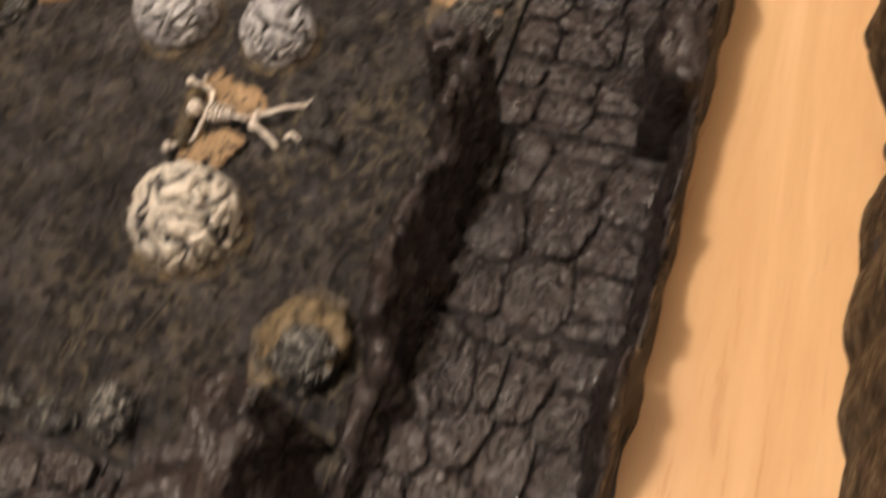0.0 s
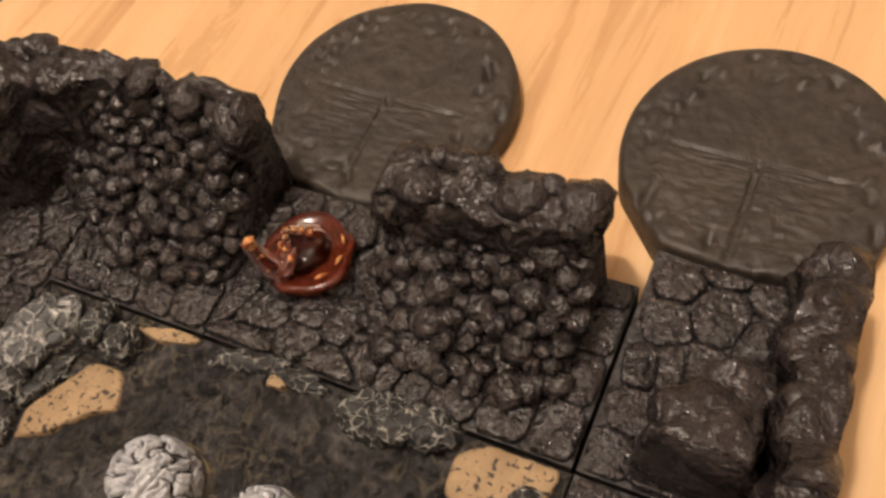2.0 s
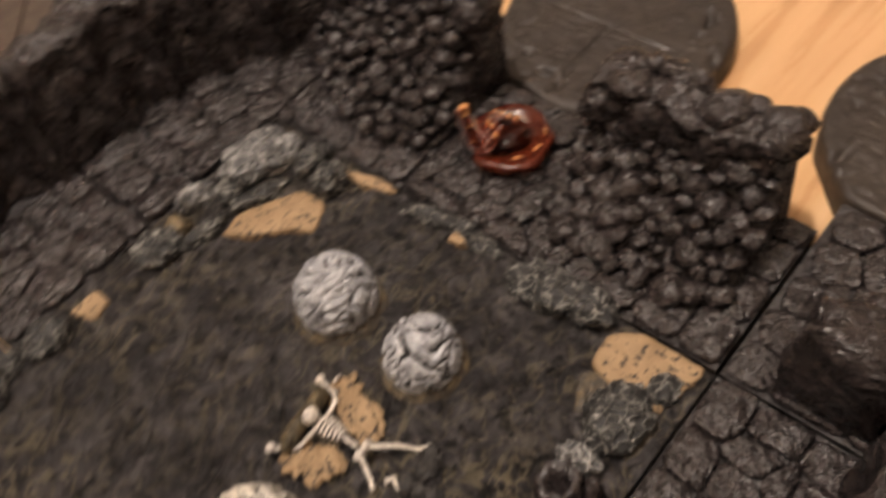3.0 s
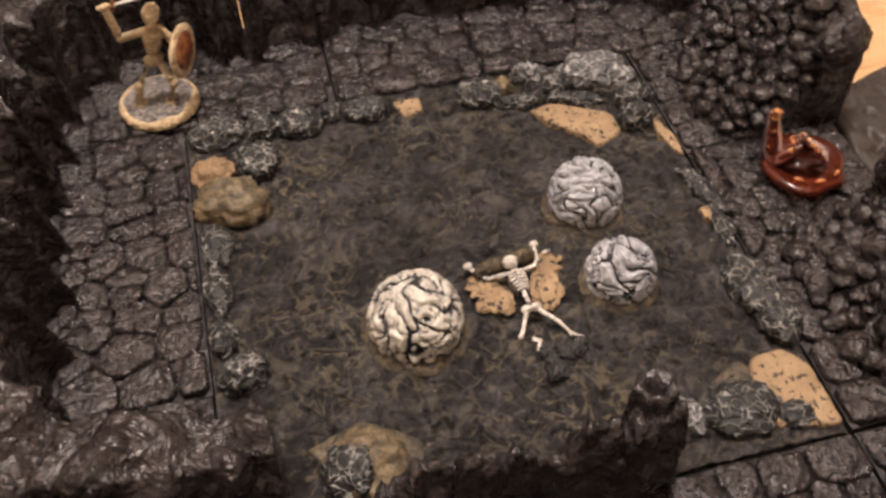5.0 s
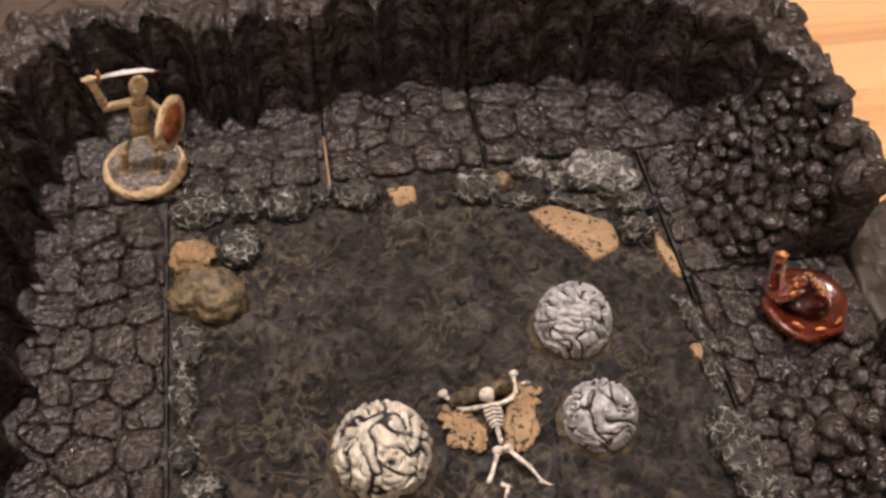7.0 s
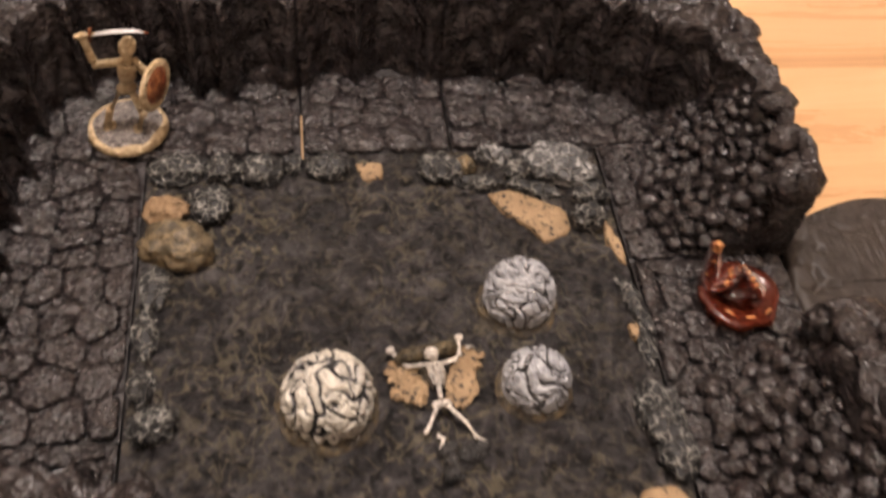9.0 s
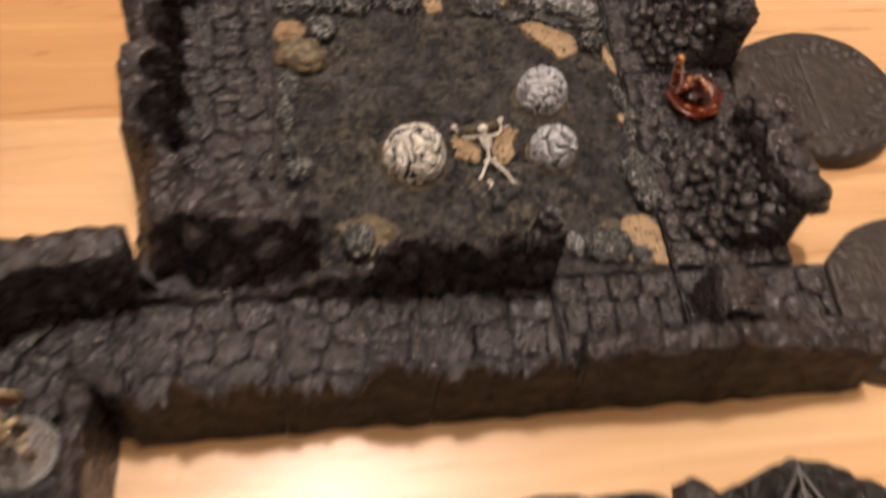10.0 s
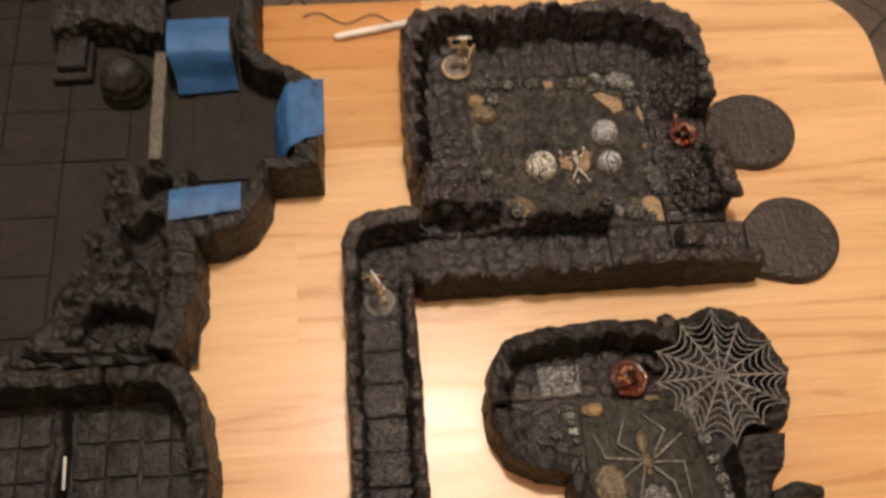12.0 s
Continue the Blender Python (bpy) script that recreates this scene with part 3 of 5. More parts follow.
def grid_plate(name, x0, x1, y0, y1, step, height, mat, parent):
    nx, ny = int((x1 - x0) / step), int((y1 - y0) / step)
    verts = [(x0 + (x1 - x0) * i / nx, y0 + (y1 - y0) * j / ny, 0) for j in range(ny + 1) for i in range(nx + 1)]
    verts = [(x, y, height(x, y)) for x, y, z in verts]
    faces = [(j * (nx + 1) + i, j * (nx + 1) + i + 1, (j + 1) * (nx + 1) + i + 1, (j + 1) * (nx + 1) + i) for j in range(ny) for i in range(nx)]
    return under(link_mesh(name, verts, faces, [mat]), parent)


under(prism("base", rect(T + 0.0003, 4 * T - 0.0004, 0.0, 3 * T - 0.0003), 0.0, F - 0.003, [GROUT], 0.0, SIDE), pool)


def pool_height(x, y):
    edge = min(x - T, 4 * T - x, 3 * T - y) - 0.0003
    z = F - 0.0012 + 0.001 * fbm(x * 90, y * 90, 0.3, 4) + 0.0021 * (0.3 - abs(noise.noise(Vector((x * 150, y * 150, 2.2))))) + 0.0015 * (0.3 - abs(noise.noise(Vector((x * 330, y * 330, 6.1))))) - 0.0012 * max(0, noise.noise(Vector((x * 190, y * 190, 4.0))) - 0.42)
    return z - (0.004 if edge < 0.0004 else 0)


grid_plate("surface", T + 0.0003, 4 * T - 0.0004, 0.0, 3 * T - 0.0003, 0.0007, pool_height, POOL, pool)


def rim_stone(name, label, x, y, sx, sy, h, turn, mat, seed, parent=None, sink=0.35):
    """A low weathered boulder of the rim, lumpy and flattened, set into the floor."""
    bm = bmesh.new()
    bmesh.ops.create_icosphere(bm, subdivisions=4, radius=1.0)
    for v in bm.verts:
        p = v.co.copy()
        k = 1 + 0.22 * noise.noise(p * 1.2 + Vector((seed, 0, 0))) + 0.2 * (0.5 - cell(p.x * 1.7 + seed, p.y * 1.7, p.z * 1.7)) + 0.13 * fbm(p.x * 4.5, p.y * 4.5, p.z * 4.5 + seed, 3)
        v.co = Vector((p.x * k * sx, p.y * k * sy, max(p.z, -0.5) * k * h))
    me = bpy.data.meshes.new(name)
    bm.to_mesh(me)
    bm.free()
    me.materials.append(mat)
    me.polygons.foreach_set("use_smooth", [True] * len(me.polygons))
    ob = new(name, me)
    ob.location = (x, y, F - 0.001 + h * sink)
    ob.rotation_euler = (0, 0, math.radians(turn))
    return under(ob, pool, label)


RIM = [  # x, y, half sizes, height, turn, paint
    (0.061, 0.1455, 0.0095, 0.0065, 0.005, 5, DRY), (0.0755, 0.1455, 0.0055, 0.006, 0.005, 0, DRY), (0.0875, 0.1445, 0.0075, 0.0062, 0.005, 0, DRY),
    (0.098, 0.147, 0.004, 0.004, 0.004, 0, DRY), (0.110, 0.1445, 0.0075, 0.006, 0.005, -8, DRY), (0.0722, 0.1295, 0.0072, 0.0072, 0.0055, 0, DRY),
    (0.0585, 0.1295, 0.0072, 0.0055, 0.0035, 0, SAND), (0.0635, 0.1135, 0.0115, 0.0085, 0.007, -18, OCHRE),
    (0.147, 0.1425, 0.0075, 0.0065, 0.005, -10, DRY), (0.1555, 0.143, 0.004, 0.004, 0.0045, 30, OCHRE), (0.166, 0.147, 0.007, 0.0035, 0.005, -5, PALE),
    (0.1875, 0.1425, 0.0135, 0.0092, 0.0065, -12, PALE), (0.174, 0.1405, 0.006, 0.004, 0.005, 10, DRY), (0.1955, 0.1285, 0.0065, 0.0045, 0.0055, 0, DRY),
    (0.193, 0.1185, 0.0065, 0.0055, 0.006, 0, DRY), (0.159, 0.136, 0.0085, 0.003, 0.003, -8, DRY), (0.177, 0.1325, 0.010, 0.0028, 0.003, -25, DRY),
    (0.057, 0.099, 0.0045, 0.008, 0.003, 0, DRY), (0.0555, 0.083, 0.004, 0.009, 0.003, 5, DRY), (0.0595, 0.0535, 0.007, 0.006, 0.005, 10, DRY),
    (0.0555, 0.066, 0.004, 0.006, 0.003, 0, DRY), (0.1985, 0.046, 0.0068, 0.0115, 0.005, 12, DRY), (0.2005, 0.0335, 0.006, 0.0075, 0.005, -10, DRY), (0.2, 0.085, 0.003, 0.012, 0.0028, 12, DRY),
    (0.2005, 0.069, 0.0025, 0.008, 0.0025, 0, DRY), (0.179, 0.0115, 0.0105, 0.0075, 0.0045, 5, DRY), (0.1655, 0.013, 0.004, 0.0055, 0.004, 0, PALE),
    (0.191, 0.007, 0.005, 0.004, 0.003, 0, DRY), (0.0855, 0.019, 0.0115, 0.0095, 0.008, -35, OCHRE), (0.082, 0.017, 0.008, 0.0075, 0.0095, -20, DRY),
]
for k, (x, y, sx, sy, h, turn, paint) in enumerate(RIM):
    rim_stone("rim_stone", {DRY: "", SAND: "sand-coloured stone", OCHRE: "ochre-stained stone", PALE: "pale grey dry-brushed stone"}[paint], x, y, sx, sy, h, turn, paint, k * 3.7 + 1)


def sand_patch(x, y, outline, parent=None, thick=0.0014, seed=0.0, label="flat tan patch with dark pits", paint=None):
    """A flat tan slab let into the floor, with a ragged edge and pits."""
    ring = resample([Vector((*p, 0)) for p in outline + outline[:1]], 0.0011)[:-1]
    ring = soften(ring + ring[:1], 3)[:-1]
    cx, cy = sum(p.x for p in ring) / len(ring), sum(p.y for p in ring) / len(ring)
    verts, faces = [], []
    m = len(ring)
    for s, dz in ((1.0, -0.002), (1.0, thick * 0.6), (0.94, thick), (0.7, thick), (0.4, thick)):
        for p in ring:
            w = 0.00045 * noise.noise(Vector((p.x * 900, p.y * 900, seed))) if s > 0.9 else 0
            f = s + w / max((p - Vector((cx, cy, 0))).length, 1e-4)
            px, py = cx + (p.x - cx) * f, cy + (p.y - cy) * f
            pit = max(0, noise.noise(Vector((px * 620, py * 620, seed + 5))) - 0.35) * 0.0018 if s < 1 else 0
            verts.append((px, py, F - 0.0008 + dz + 0.0002 * noise.noise(Vector((px * 300, py * 300, seed))) - pit))
    verts.append((cx, cy, F - 0.0008 + thick))
    for r in range(4):
        faces += [(r * m + k, r * m + (k + 1) % m, (r + 1) * m + (k + 1) % m, (r + 1) * m + k) for k in range(m)]
    faces += [(4 * m + k, 4 * m + (k + 1) % m, len(verts) - 1) for k in range(m)]
    return under(link_mesh("sand_patch", verts, faces, [paint or SANDPIT]), pool, label)


def pitted_sand():
    m, nodes, links, bsdf = shader("pitted_sand_paint")
    where = place_node(nodes)
    pits = noise_node(nodes, links, where, 520, 4.0, 0.6, 0.3)
    wash = noise_node(nodes, links, where, 120, 3.0)
    tone = ramp(nodes, links, wash, [(0.3, (0.22, 0.142, 0.072)), (0.7, (0.35, 0.24, 0.132))])
    tone = mix(nodes, links, ramp(nodes, links, pits, [(0.56, grey(0)), (0.61, grey(1))]), tone, (0.03, 0.022, 0.016))
    links.new(tone, bsdf.inputs["Base Color"])
    bsdf.inputs["Roughness"].default_value = 0.75
    bump(nodes, links, pits, 0.5, -0.0006, bsdf)
    return m


SANDPIT = pitted_sand()
sand_patch(0, 0, [(0.186, 0.0045), (0.2015, 0.0015), (0.2015, 0.02), (0.1965, 0.026), (0.187, 0.025), (0.184, 0.013)], seed=1)
sand_patch(0, 0, [(0.1615, 0.131), (0.169, 0.133), (0.1865, 0.123), (0.1865, 0.114), (0.177, 0.1095), (0.174, 0.116), (0.166, 0.123)], seed=2)
sand_patch(0, 0, [(0.119, 0.1465), (0.128, 0.147), (0.128, 0.140), (0.121, 0.1385)], seed=3)
sand_patch(0, 0, [(0.1985, 0.119), (0.2018, 0.108), (0.2018, 0.099), (0.1995, 0.101), (0.197, 0.111)], seed=4)
sand_patch(0, 0, [(0.1965, 0.077), (0.1995, 0.078), (0.1995, 0.071), (0.1965, 0.0725)], seed=5)

sand_patch(0, 0, [(0.175, 0.021), (0.184, 0.026), (0.187, 0.022), (0.184, 0.012), (0.177, 0.0135)], seed=6, label="ochre-washed patch of floor", paint=OCHREWASH, thick=0.0006)
sand_patch(0, 0, [(0.072, 0.028), (0.086, 0.033), (0.1, 0.024), (0.098, 0.012), (0.088, 0.026), (0.076, 0.022)], seed=7, label="ochre-washed patch of floor", paint=OCHREWASH, thick=0.0008)

# ---- corridor ----
corridor_group = "corridor pieces"


def ragged(seed, low=0.032, high=0.049):
    def crest(f, p):
        v = noise.noise(Vector((p.x * 105 + seed, p.y * 105, 0.5))) * 0.9 + noise.noise(Vector((p.x * 420, seed, 0.1))) * 0.7
        return low + (high - low) * min(1, max(0, 0.55 + v))
    return crest


def low_start(k):
    high = ragged(k * 5.0, 0.036, 0.048)
    return lambda f, p: 0.017 if p.x < 0.064 else 0.024 + 0.3 * (p.x - 0.064) if p.x < 0.085 else high(f, p)


for k in range(3):
    x0, x1 = k * T + 0.0002, (k + 1) * T - 0.0002
    tile = thing("corridor_tile", "straight dark stone corridor piece with two walls", "dungeon tile", corridor_group)
    tile_base(tile, rect(x0, x1, -0.0505, -0.0002))
    rock_wall("wall", [(x0, -0.006), ((x0 + x1) / 2, -0.0065), (x1, -0.006)], [(x0, 0.0035), (x1, 0.0035)], tile, crest=0.045, crest_of=low_start(k) , flute=0.0026, out_rough=1.0)
    rock_wall("wall", [(x0, -0.0445), ((x0 + x1) / 2, -0.0435), (x1, -0.0445)], [(x0, -0.0512), (x1, -0.0512)], tile, crest=0.043, crest_of=ragged(k * 7.0 + 2, 0.024, 0.048), flute=0.0024, out_rough=0.22, outer_mat=SIDE)
    pave(rect(x0 + 0.0006, x1 - 0.0006, -0.0465, -0.003), tile, rng, 0.0125)
    if k == 2:
        # fluted stump at the broken end of the wall
        n, verts, faces = 28, [], []
        levels = [(0.0, 0.0068), (0.02, 0.0062), (0.035, 0.0055), (0.048, 0.0046), (0.0495, 0.0036), (0.046, 0.0022), (0.044, 0.0002)]
        for z, r in levels:
            for a in range(n):
                w = 2 * math.pi * a / n
                q = r * (1 + 0.12 * math.sin(w * 7) * (z < 0.049) + 0.12 * noise.noise(Vector((math.cos(w) * 2, math.sin(w) * 2, z * 40))))
                verts.append((0.1475 + q * math.cos(w), 0.0015 + q * math.sin(w) * 0.9 + z * 0.06, z))
        faces = [(r * n + a, r * n + (a + 1) % n, (r + 1) * n + (a + 1) % n, (r + 1) * n + a) for r in range(len(levels) - 1) for a in range(n)]
        under(link_mesh("stump", verts, faces, [ROCK]), tile)

# the piece with the way into the room, and the end piece with the thick wall head
tile = thing("corridor_tile", "dark stone corridor piece open on the room side", "dungeon tile", corridor_group)
tile_base(tile, rect(3 * T + 0.0005, 4 * T - 0.0005, -0.0505, -0.0006))
rock_wall("wall", [(3 * T + 0.0001, -0.0365), (0.178, -0.035), (4 * T - 0.0001, -0.0355)], [(3 * T + 0.0001, -0.0512), (4 * T - 0.0001, -0.0512)], tile, crest=0.044, flute=0.001, out_rough=0.2, lumps=0.003, outer_mat=SIDE)
pave(rect(3 * T + 0.001, 4 * T - 0.001, -0.04, -0.0012), tile, rng, 0.0125)
tile = thing("corridor_tile", "dark stone corridor end piece with a thick wall head", "dungeon tile", corridor_group)
tile_base(tile, [(4 * T + 0.0005, -0.0505), (0.262, -0.0505), (0.266, -0.0006), (4 * T + 0.0005, -0.0006)])
pave(rect(4 * T + 0.001, 0.264, -0.04, -0.0012), tile, rng, 0.0125)
rock_wall("wall", [(4 * T + 0.002, -0.011), (0.214, -0.011), (0.224, -0.014), (0.232, -0.022)], [(4 * T + 0.002, -0.037), (0.214, -0.037), (0.226, -0.037), (0.236, -0.034)], tile,
          crest=0.045, crest_of=lambda f, p: 0.045 - 0.016 * f * f, lumps=0.0034, out_rough=0.9)
rock_wall("wall", [(4 * T + 0.0001, -0.036), (0.225, -0.034), (0.245, -0.030), (0.268, -0.033)], [(4 * T + 0.0001, -0.0512), (0.268, -0.0515)], tile,
          crest=0.044, crest_of=lambda f, p: 0.046 - 0.016 * f, lumps=0.003, out_rough=0.3, outer_mat=SIDE)

# corner and the branch that runs back
tile = thing("corridor_tile", "dark rock corridor corner piece with curved wall", "dungeon tile", corridor_group)
tile_base(tile, [(-0.058, -0.044), (-0.0065, -0.044), (-0.0055, -0.048), (0.0, -0.0485), (0.0, 0.004), (-0.03, 0.004), (-0.05, -0.005), (-0.058, -0.02)])
rock_wall("wall", [(-0.046, -0.044), (-0.046, -0.028), (-0.042, -0.013), (-0.030, -0.006), (0.0001, -0.0055)],
          [(-0.062, -0.044), (-0.062, -0.015), (-0.056, 0.0), (-0.042, 0.01), (-0.022, 0.0125), (0.0001, 0.0125)], tile, crest=0.047, flute=0.001, lumps=0.0025)
rock_wall("wall", [(-0.019, -0.044), (-0.0175, -0.038), (0.0001, -0.0365)], [(-0.006, -0.0445), (-0.0055, -0.0465), (0.0001, -0.0507)], tile, crest=0.04, smooth_turns=1, out_rough=0.2)
pave([(-0.05, -0.044), (-0.001, -0.044), (-0.001, -0.003), (-0.05, -0.003)], tile, rng, 0.0125)
for k in range(6):
    y1, y0 = -0.0447 - k * 0.0513, -0.0447 - (k + 1) * 0.0513 + 0.0008
    tile = thing("corridor_tile", "straight dark stone corridor piece with two walls", "dungeon tile", corridor_group)
    tile_base(tile, rect(-0.0605, -0.0085, y0, y1))
    rock_wall("wall", [(-0.049, y0), (-0.0485, (y0 + y1) / 2), (-0.049, y1)], [(-0.0625, y0), (-0.062, y1)], tile, crest=0.043, crest_of=ragged(k * 3.0 + 20, 0.036, 0.046), flute=0.001)
    rock_wall("wall", [(-0.0195, y0), (-0.0195, y1)], [(-0.0065, y0), (-0.0065, y1)], tile, crest=0.043, crest_of=ragged(k * 4.0 + 40, 0.036, 0.046), flute=0.001, out_rough=0.3)
    flags(-0.0495, -0.0185, y0 + 0.0004, y1 - 0.0004, 1, 2, tile, rng)


# ---- round landing plates by the openings ----
def landing(cx, cy, r, neck, label):
    ob = thing("landing_plate", label, "base plate", "landing plates")
    arc = [(cx + r * math.cos(a), cy + r * 0.97 * math.sin(a)) for a in [math.radians(-112 + 224 * k / 40) for k in range(41)]]
    outline = arc + neck
    ring = soften(resample([Vector((*p, 0)) for p in outline + outline[:1]], 0.0012), 6)[:-1]
    mx, my = cx - r * 0.2, cy
    m = len(ring)
    verts, faces = [], []
    prof = [(1.0, 0.0), (1.0, 0.006), (0.985, 0.0092), (0.96, 0.0102), (0.93, 0.0104)] + [(0.93 - 0.93 * k / 44, 0.0104) for k in range(1, 44)]
    for s, z in prof:
        for p in ring:
            x, y = mx + (p.x - mx) * s, my + (p.y - my) * s
            pit = 0
            if 0.55 < s < 0.97:
                pit = 0.005 * max(0, noise.noise(Vector((x * 210, y * 210, cx * 30))) - 0.2) * min(1, (s - 0.55) * 4)
            wob = 0.00035 * noise.noise(Vector((p.x * 80, p.y * 80, 2))) if s > 0.95 else 0.0004 * fbm(x * 120, y * 160, 7, 3)
            u, v = (x - cx) / r, (y - cy) / r
            rim = math.hypot(u, v)
            if z > 0.0103 and 0.55 < rim < 0.93 and u > -0.15:
                # an arch of lumpy stones round the far end
                wob += 0.0034 * max(0, 0.62 - cell(x * 190, y * 190, cx * 9)) * min(1, (0.93 - rim) * 8, (rim - 0.55) * 8)
            if z > 0.0103 and u < -0.1 and abs(v) < 0.62:
                # a worn double door leaf: grooved planks and a middle seam
                wob += 0.00032 * noise.noise(Vector((x * 900, y * 130, 3))) - (0.0009 if abs(v) < 0.025 + 0.01 * noise.noise(Vector((x * 200, 0, 0))) else 0) - (0.0007 if abs(u + 0.1) < 0.03 else 0)
            verts.append((x, y, z + wob - pit if z > 0 else 0))
    verts.append((mx, my, 0.0104))
    for r2 in range(len(prof) - 1):
        faces += [(r2 * m + k, r2 * m + (k + 1) % m, (r2 + 1) * m + (k + 1) % m, (r2 + 1) * m + k) for k in range(m)]
    faces += [((len(prof) - 1) * m + k, (len(prof) - 1) * m + (k + 1) % m, len(verts) - 1) for k in range(m)]
    under(link_mesh("plate", verts, faces, [PLATE]), ob)


landing(0.2965, 0.0895, 0.0383, [(0.268, 0.119), (0.257, 0.107), (0.2545, 0.085), (0.2565, 0.06), (0.27, 0.0555)], "dark grey rounded plate with pitted rim beside the rubble")
landing(0.3055, -0.0175, 0.0394, [(0.285, 0.016), (0.2675, 0.0), (0.2665, -0.02), (0.2695, -0.0475), (0.285, -0.052)], "dark grey rounded plate with pitted rim beside the corridor")


# ---- small things in the cavern room ----
def gather(name, pieces, place=(0, 0, 0), turn=0.0, mats=()):
    """Join (verts, faces, slot) pieces into one mesh object."""
    verts, faces, slots = [], [], []
    for v, f, s in pieces:
        o = len(verts)
        verts += v
        faces += [tuple(i + o for i in g) for g in f]
        slots += [s] * len(f)
    ob = link_mesh(name, verts, faces, list(mats), True, slots)
    ob.location = place
    ob.rotation_euler = (0, 0, math.radians(turn))
    return ob


def tube(pts, radii, slot=0, n=8, flat=1.0):
    """A tapered round bar along points, with closed ends."""
    pts = [Vector(p) for p in pts]
    radii = [radii] * len(pts) if isinstance(radii, (int, float)) else radii
    verts, faces = [], []
    for k, p in enumerate(pts):
        d = (pts[min(k + 1, len(pts) - 1)] - pts[max(k - 1, 0)]).normalized()
        side = d.cross(Vector((0, 0, 1)) if abs(d.z) < 0.9 else Vector((0, 1, 0))).normalized()
        up = side.cross(d)
        for a in range(n):
            w = 2 * math.pi * a / n
            verts.append(p + radii[k] * (side * math.cos(w) + up * math.sin(w) * flat))
    for k in range(len(pts) - 1):
        faces += [(k * n + a, k * n + (a + 1) % n, (k + 1) * n + (a + 1) % n, (k + 1) * n + a) for a in range(n)]
    faces.append(tuple(range(n))[::-1])
    faces.append(tuple(range((len(pts) - 1) * n, len(pts) * n)))
    return verts, faces, slot


def ball(at, size, slot=0, sub=2, rough=0.0, seed=0.0):
    bm = bmesh.new()
    bmesh.ops.create_icosphere(bm, subdivisions=sub, radius=1.0)
    verts = []
    for v in bm.verts:
        k = 1 + rough * noise.noise(v.co * 2.0 + Vector((seed, 0, 0)))
        verts.append(Vector((at[0] + v.co.x * size[0] * k, at[1] + v.co.y * size[1] * k, at[2] + v.co.z * size[2] * k)))
    faces = [tuple(v.index for v in f.verts) for f in bm.faces]
    bm.free()
    return verts, faces, slot


def lathe(profile, slot=0, n=40, at=(0, 0, 0), wobble=0.0):
    verts, faces = [], []
    for r, z in profile:
        for a in range(n):
            w = 2 * math.pi * a / n
            q = r * (1 + wobble * noise.noise(Vector((math.cos(w) * 2, math.sin(w) * 2, z * 90))))
            verts.append(Vector((at[0] + q * math.cos(w), at[1] + q * math.sin(w), at[2] + z)))
    for k in range(len(profile) - 1):
        faces += [(k * n + a, k * n + (a + 1) % n, (k + 1) * n + (a + 1) % n, (k + 1) * n + a) for a in range(n)]
    faces.append(tuple(range((len(profile) - 1) * n, len(profile) * n)))
    return verts, faces, slot


def brain(x, y, rx, ry, rz, turn, paint, seed, label, folds, cut=0.45):
    """A domed lump with winding raised folds: pale paint on the folds, dark wash in the grooves."""
    ob = thing("brain_mound", label, "ornament", "brain mounds", at=(x, y, F))
    bm = bmesh.new()
    bmesh.ops.create_icosphere(bm, subdivisions=6, radius=1.0)
    depth = {}
    for v in bm.verts:
        p = v.co.copy()
        q = p + 0.42 * Vector((noise.noise(p * 1.3 + Vector((seed, 0, 0))), noise.noise(p * 1.7 + Vector((0, seed, 9))), noise.noise(p * 1.7 + Vector((5, 0, seed)))))
        w = math.atan2(q.y, q.x + 0.25)
        a = abs(math.sin(folds * w * 0.5 + 2.2 * q.z + 1.4 * noise.noise(q * 1.5) + seed)) * (0.35 + 1.3 * math.hypot(q.x + 0.25, q.y)) + 1.4 * max(0.0, 0.5 - math.hypot(q.x + 0.25, q.y)) * (q.z > 0)
        b = abs(noise.noise(q * 1.7 + Vector((seed * 2.13, 3.37, 1.71)))) * 5.6
        c = abs(noise.noise(q * 2.7 + Vector((1.29, seed * 1.31, 4.43)))) * 5.0 + 0.22
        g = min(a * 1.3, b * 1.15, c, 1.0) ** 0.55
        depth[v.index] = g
        k = 0.83 + 0.185 * g + 0.02 * noise.noise(p * 9)
        v.co = Vector((p.x * rx * k, p.y * ry * k, max(p.z, -0.35) * rz * k + rz * 0.3))
    me = bpy.data.meshes.new("mound")
    bm.faces.ensure_lookup_table()
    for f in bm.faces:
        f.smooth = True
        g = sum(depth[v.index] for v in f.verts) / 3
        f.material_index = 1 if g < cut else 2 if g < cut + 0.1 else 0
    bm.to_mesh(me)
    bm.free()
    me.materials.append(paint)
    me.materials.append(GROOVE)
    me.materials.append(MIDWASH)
    body = new("mound", me)
    body.location = (x, y, F)
    body.rotation_euler = (0, 0, math.radians(turn))
    under(body, ob)
    # low collar of floor paste round the foot
    n, verts, faces = 48, [], []
    for s, z in ((1.16, -0.001), (1.06, 0.0006), (0.98, 0.0012), (0.85, 0.0014)):
        for a in range(n):
            w = 2 * math.pi * a / n
            q = s + (0.08 * noise.noise(Vector((math.cos(w) * 2, math.sin(w) * 2, seed))) if s > 1 else 0)
            verts.append((x + rx * q * math.cos(w), y + ry * q * math.sin(w), F + z))
    faces = [(r * n + a, r * n + (a + 1) % n, (r + 1) * n + (a + 1) % n, (r + 1) * n + a) for r in range(3) for a in range(n)]
    under(link_mesh("collar", verts, faces, [OCHREWASH]), ob, "thin ochre-washed collar at the foot")


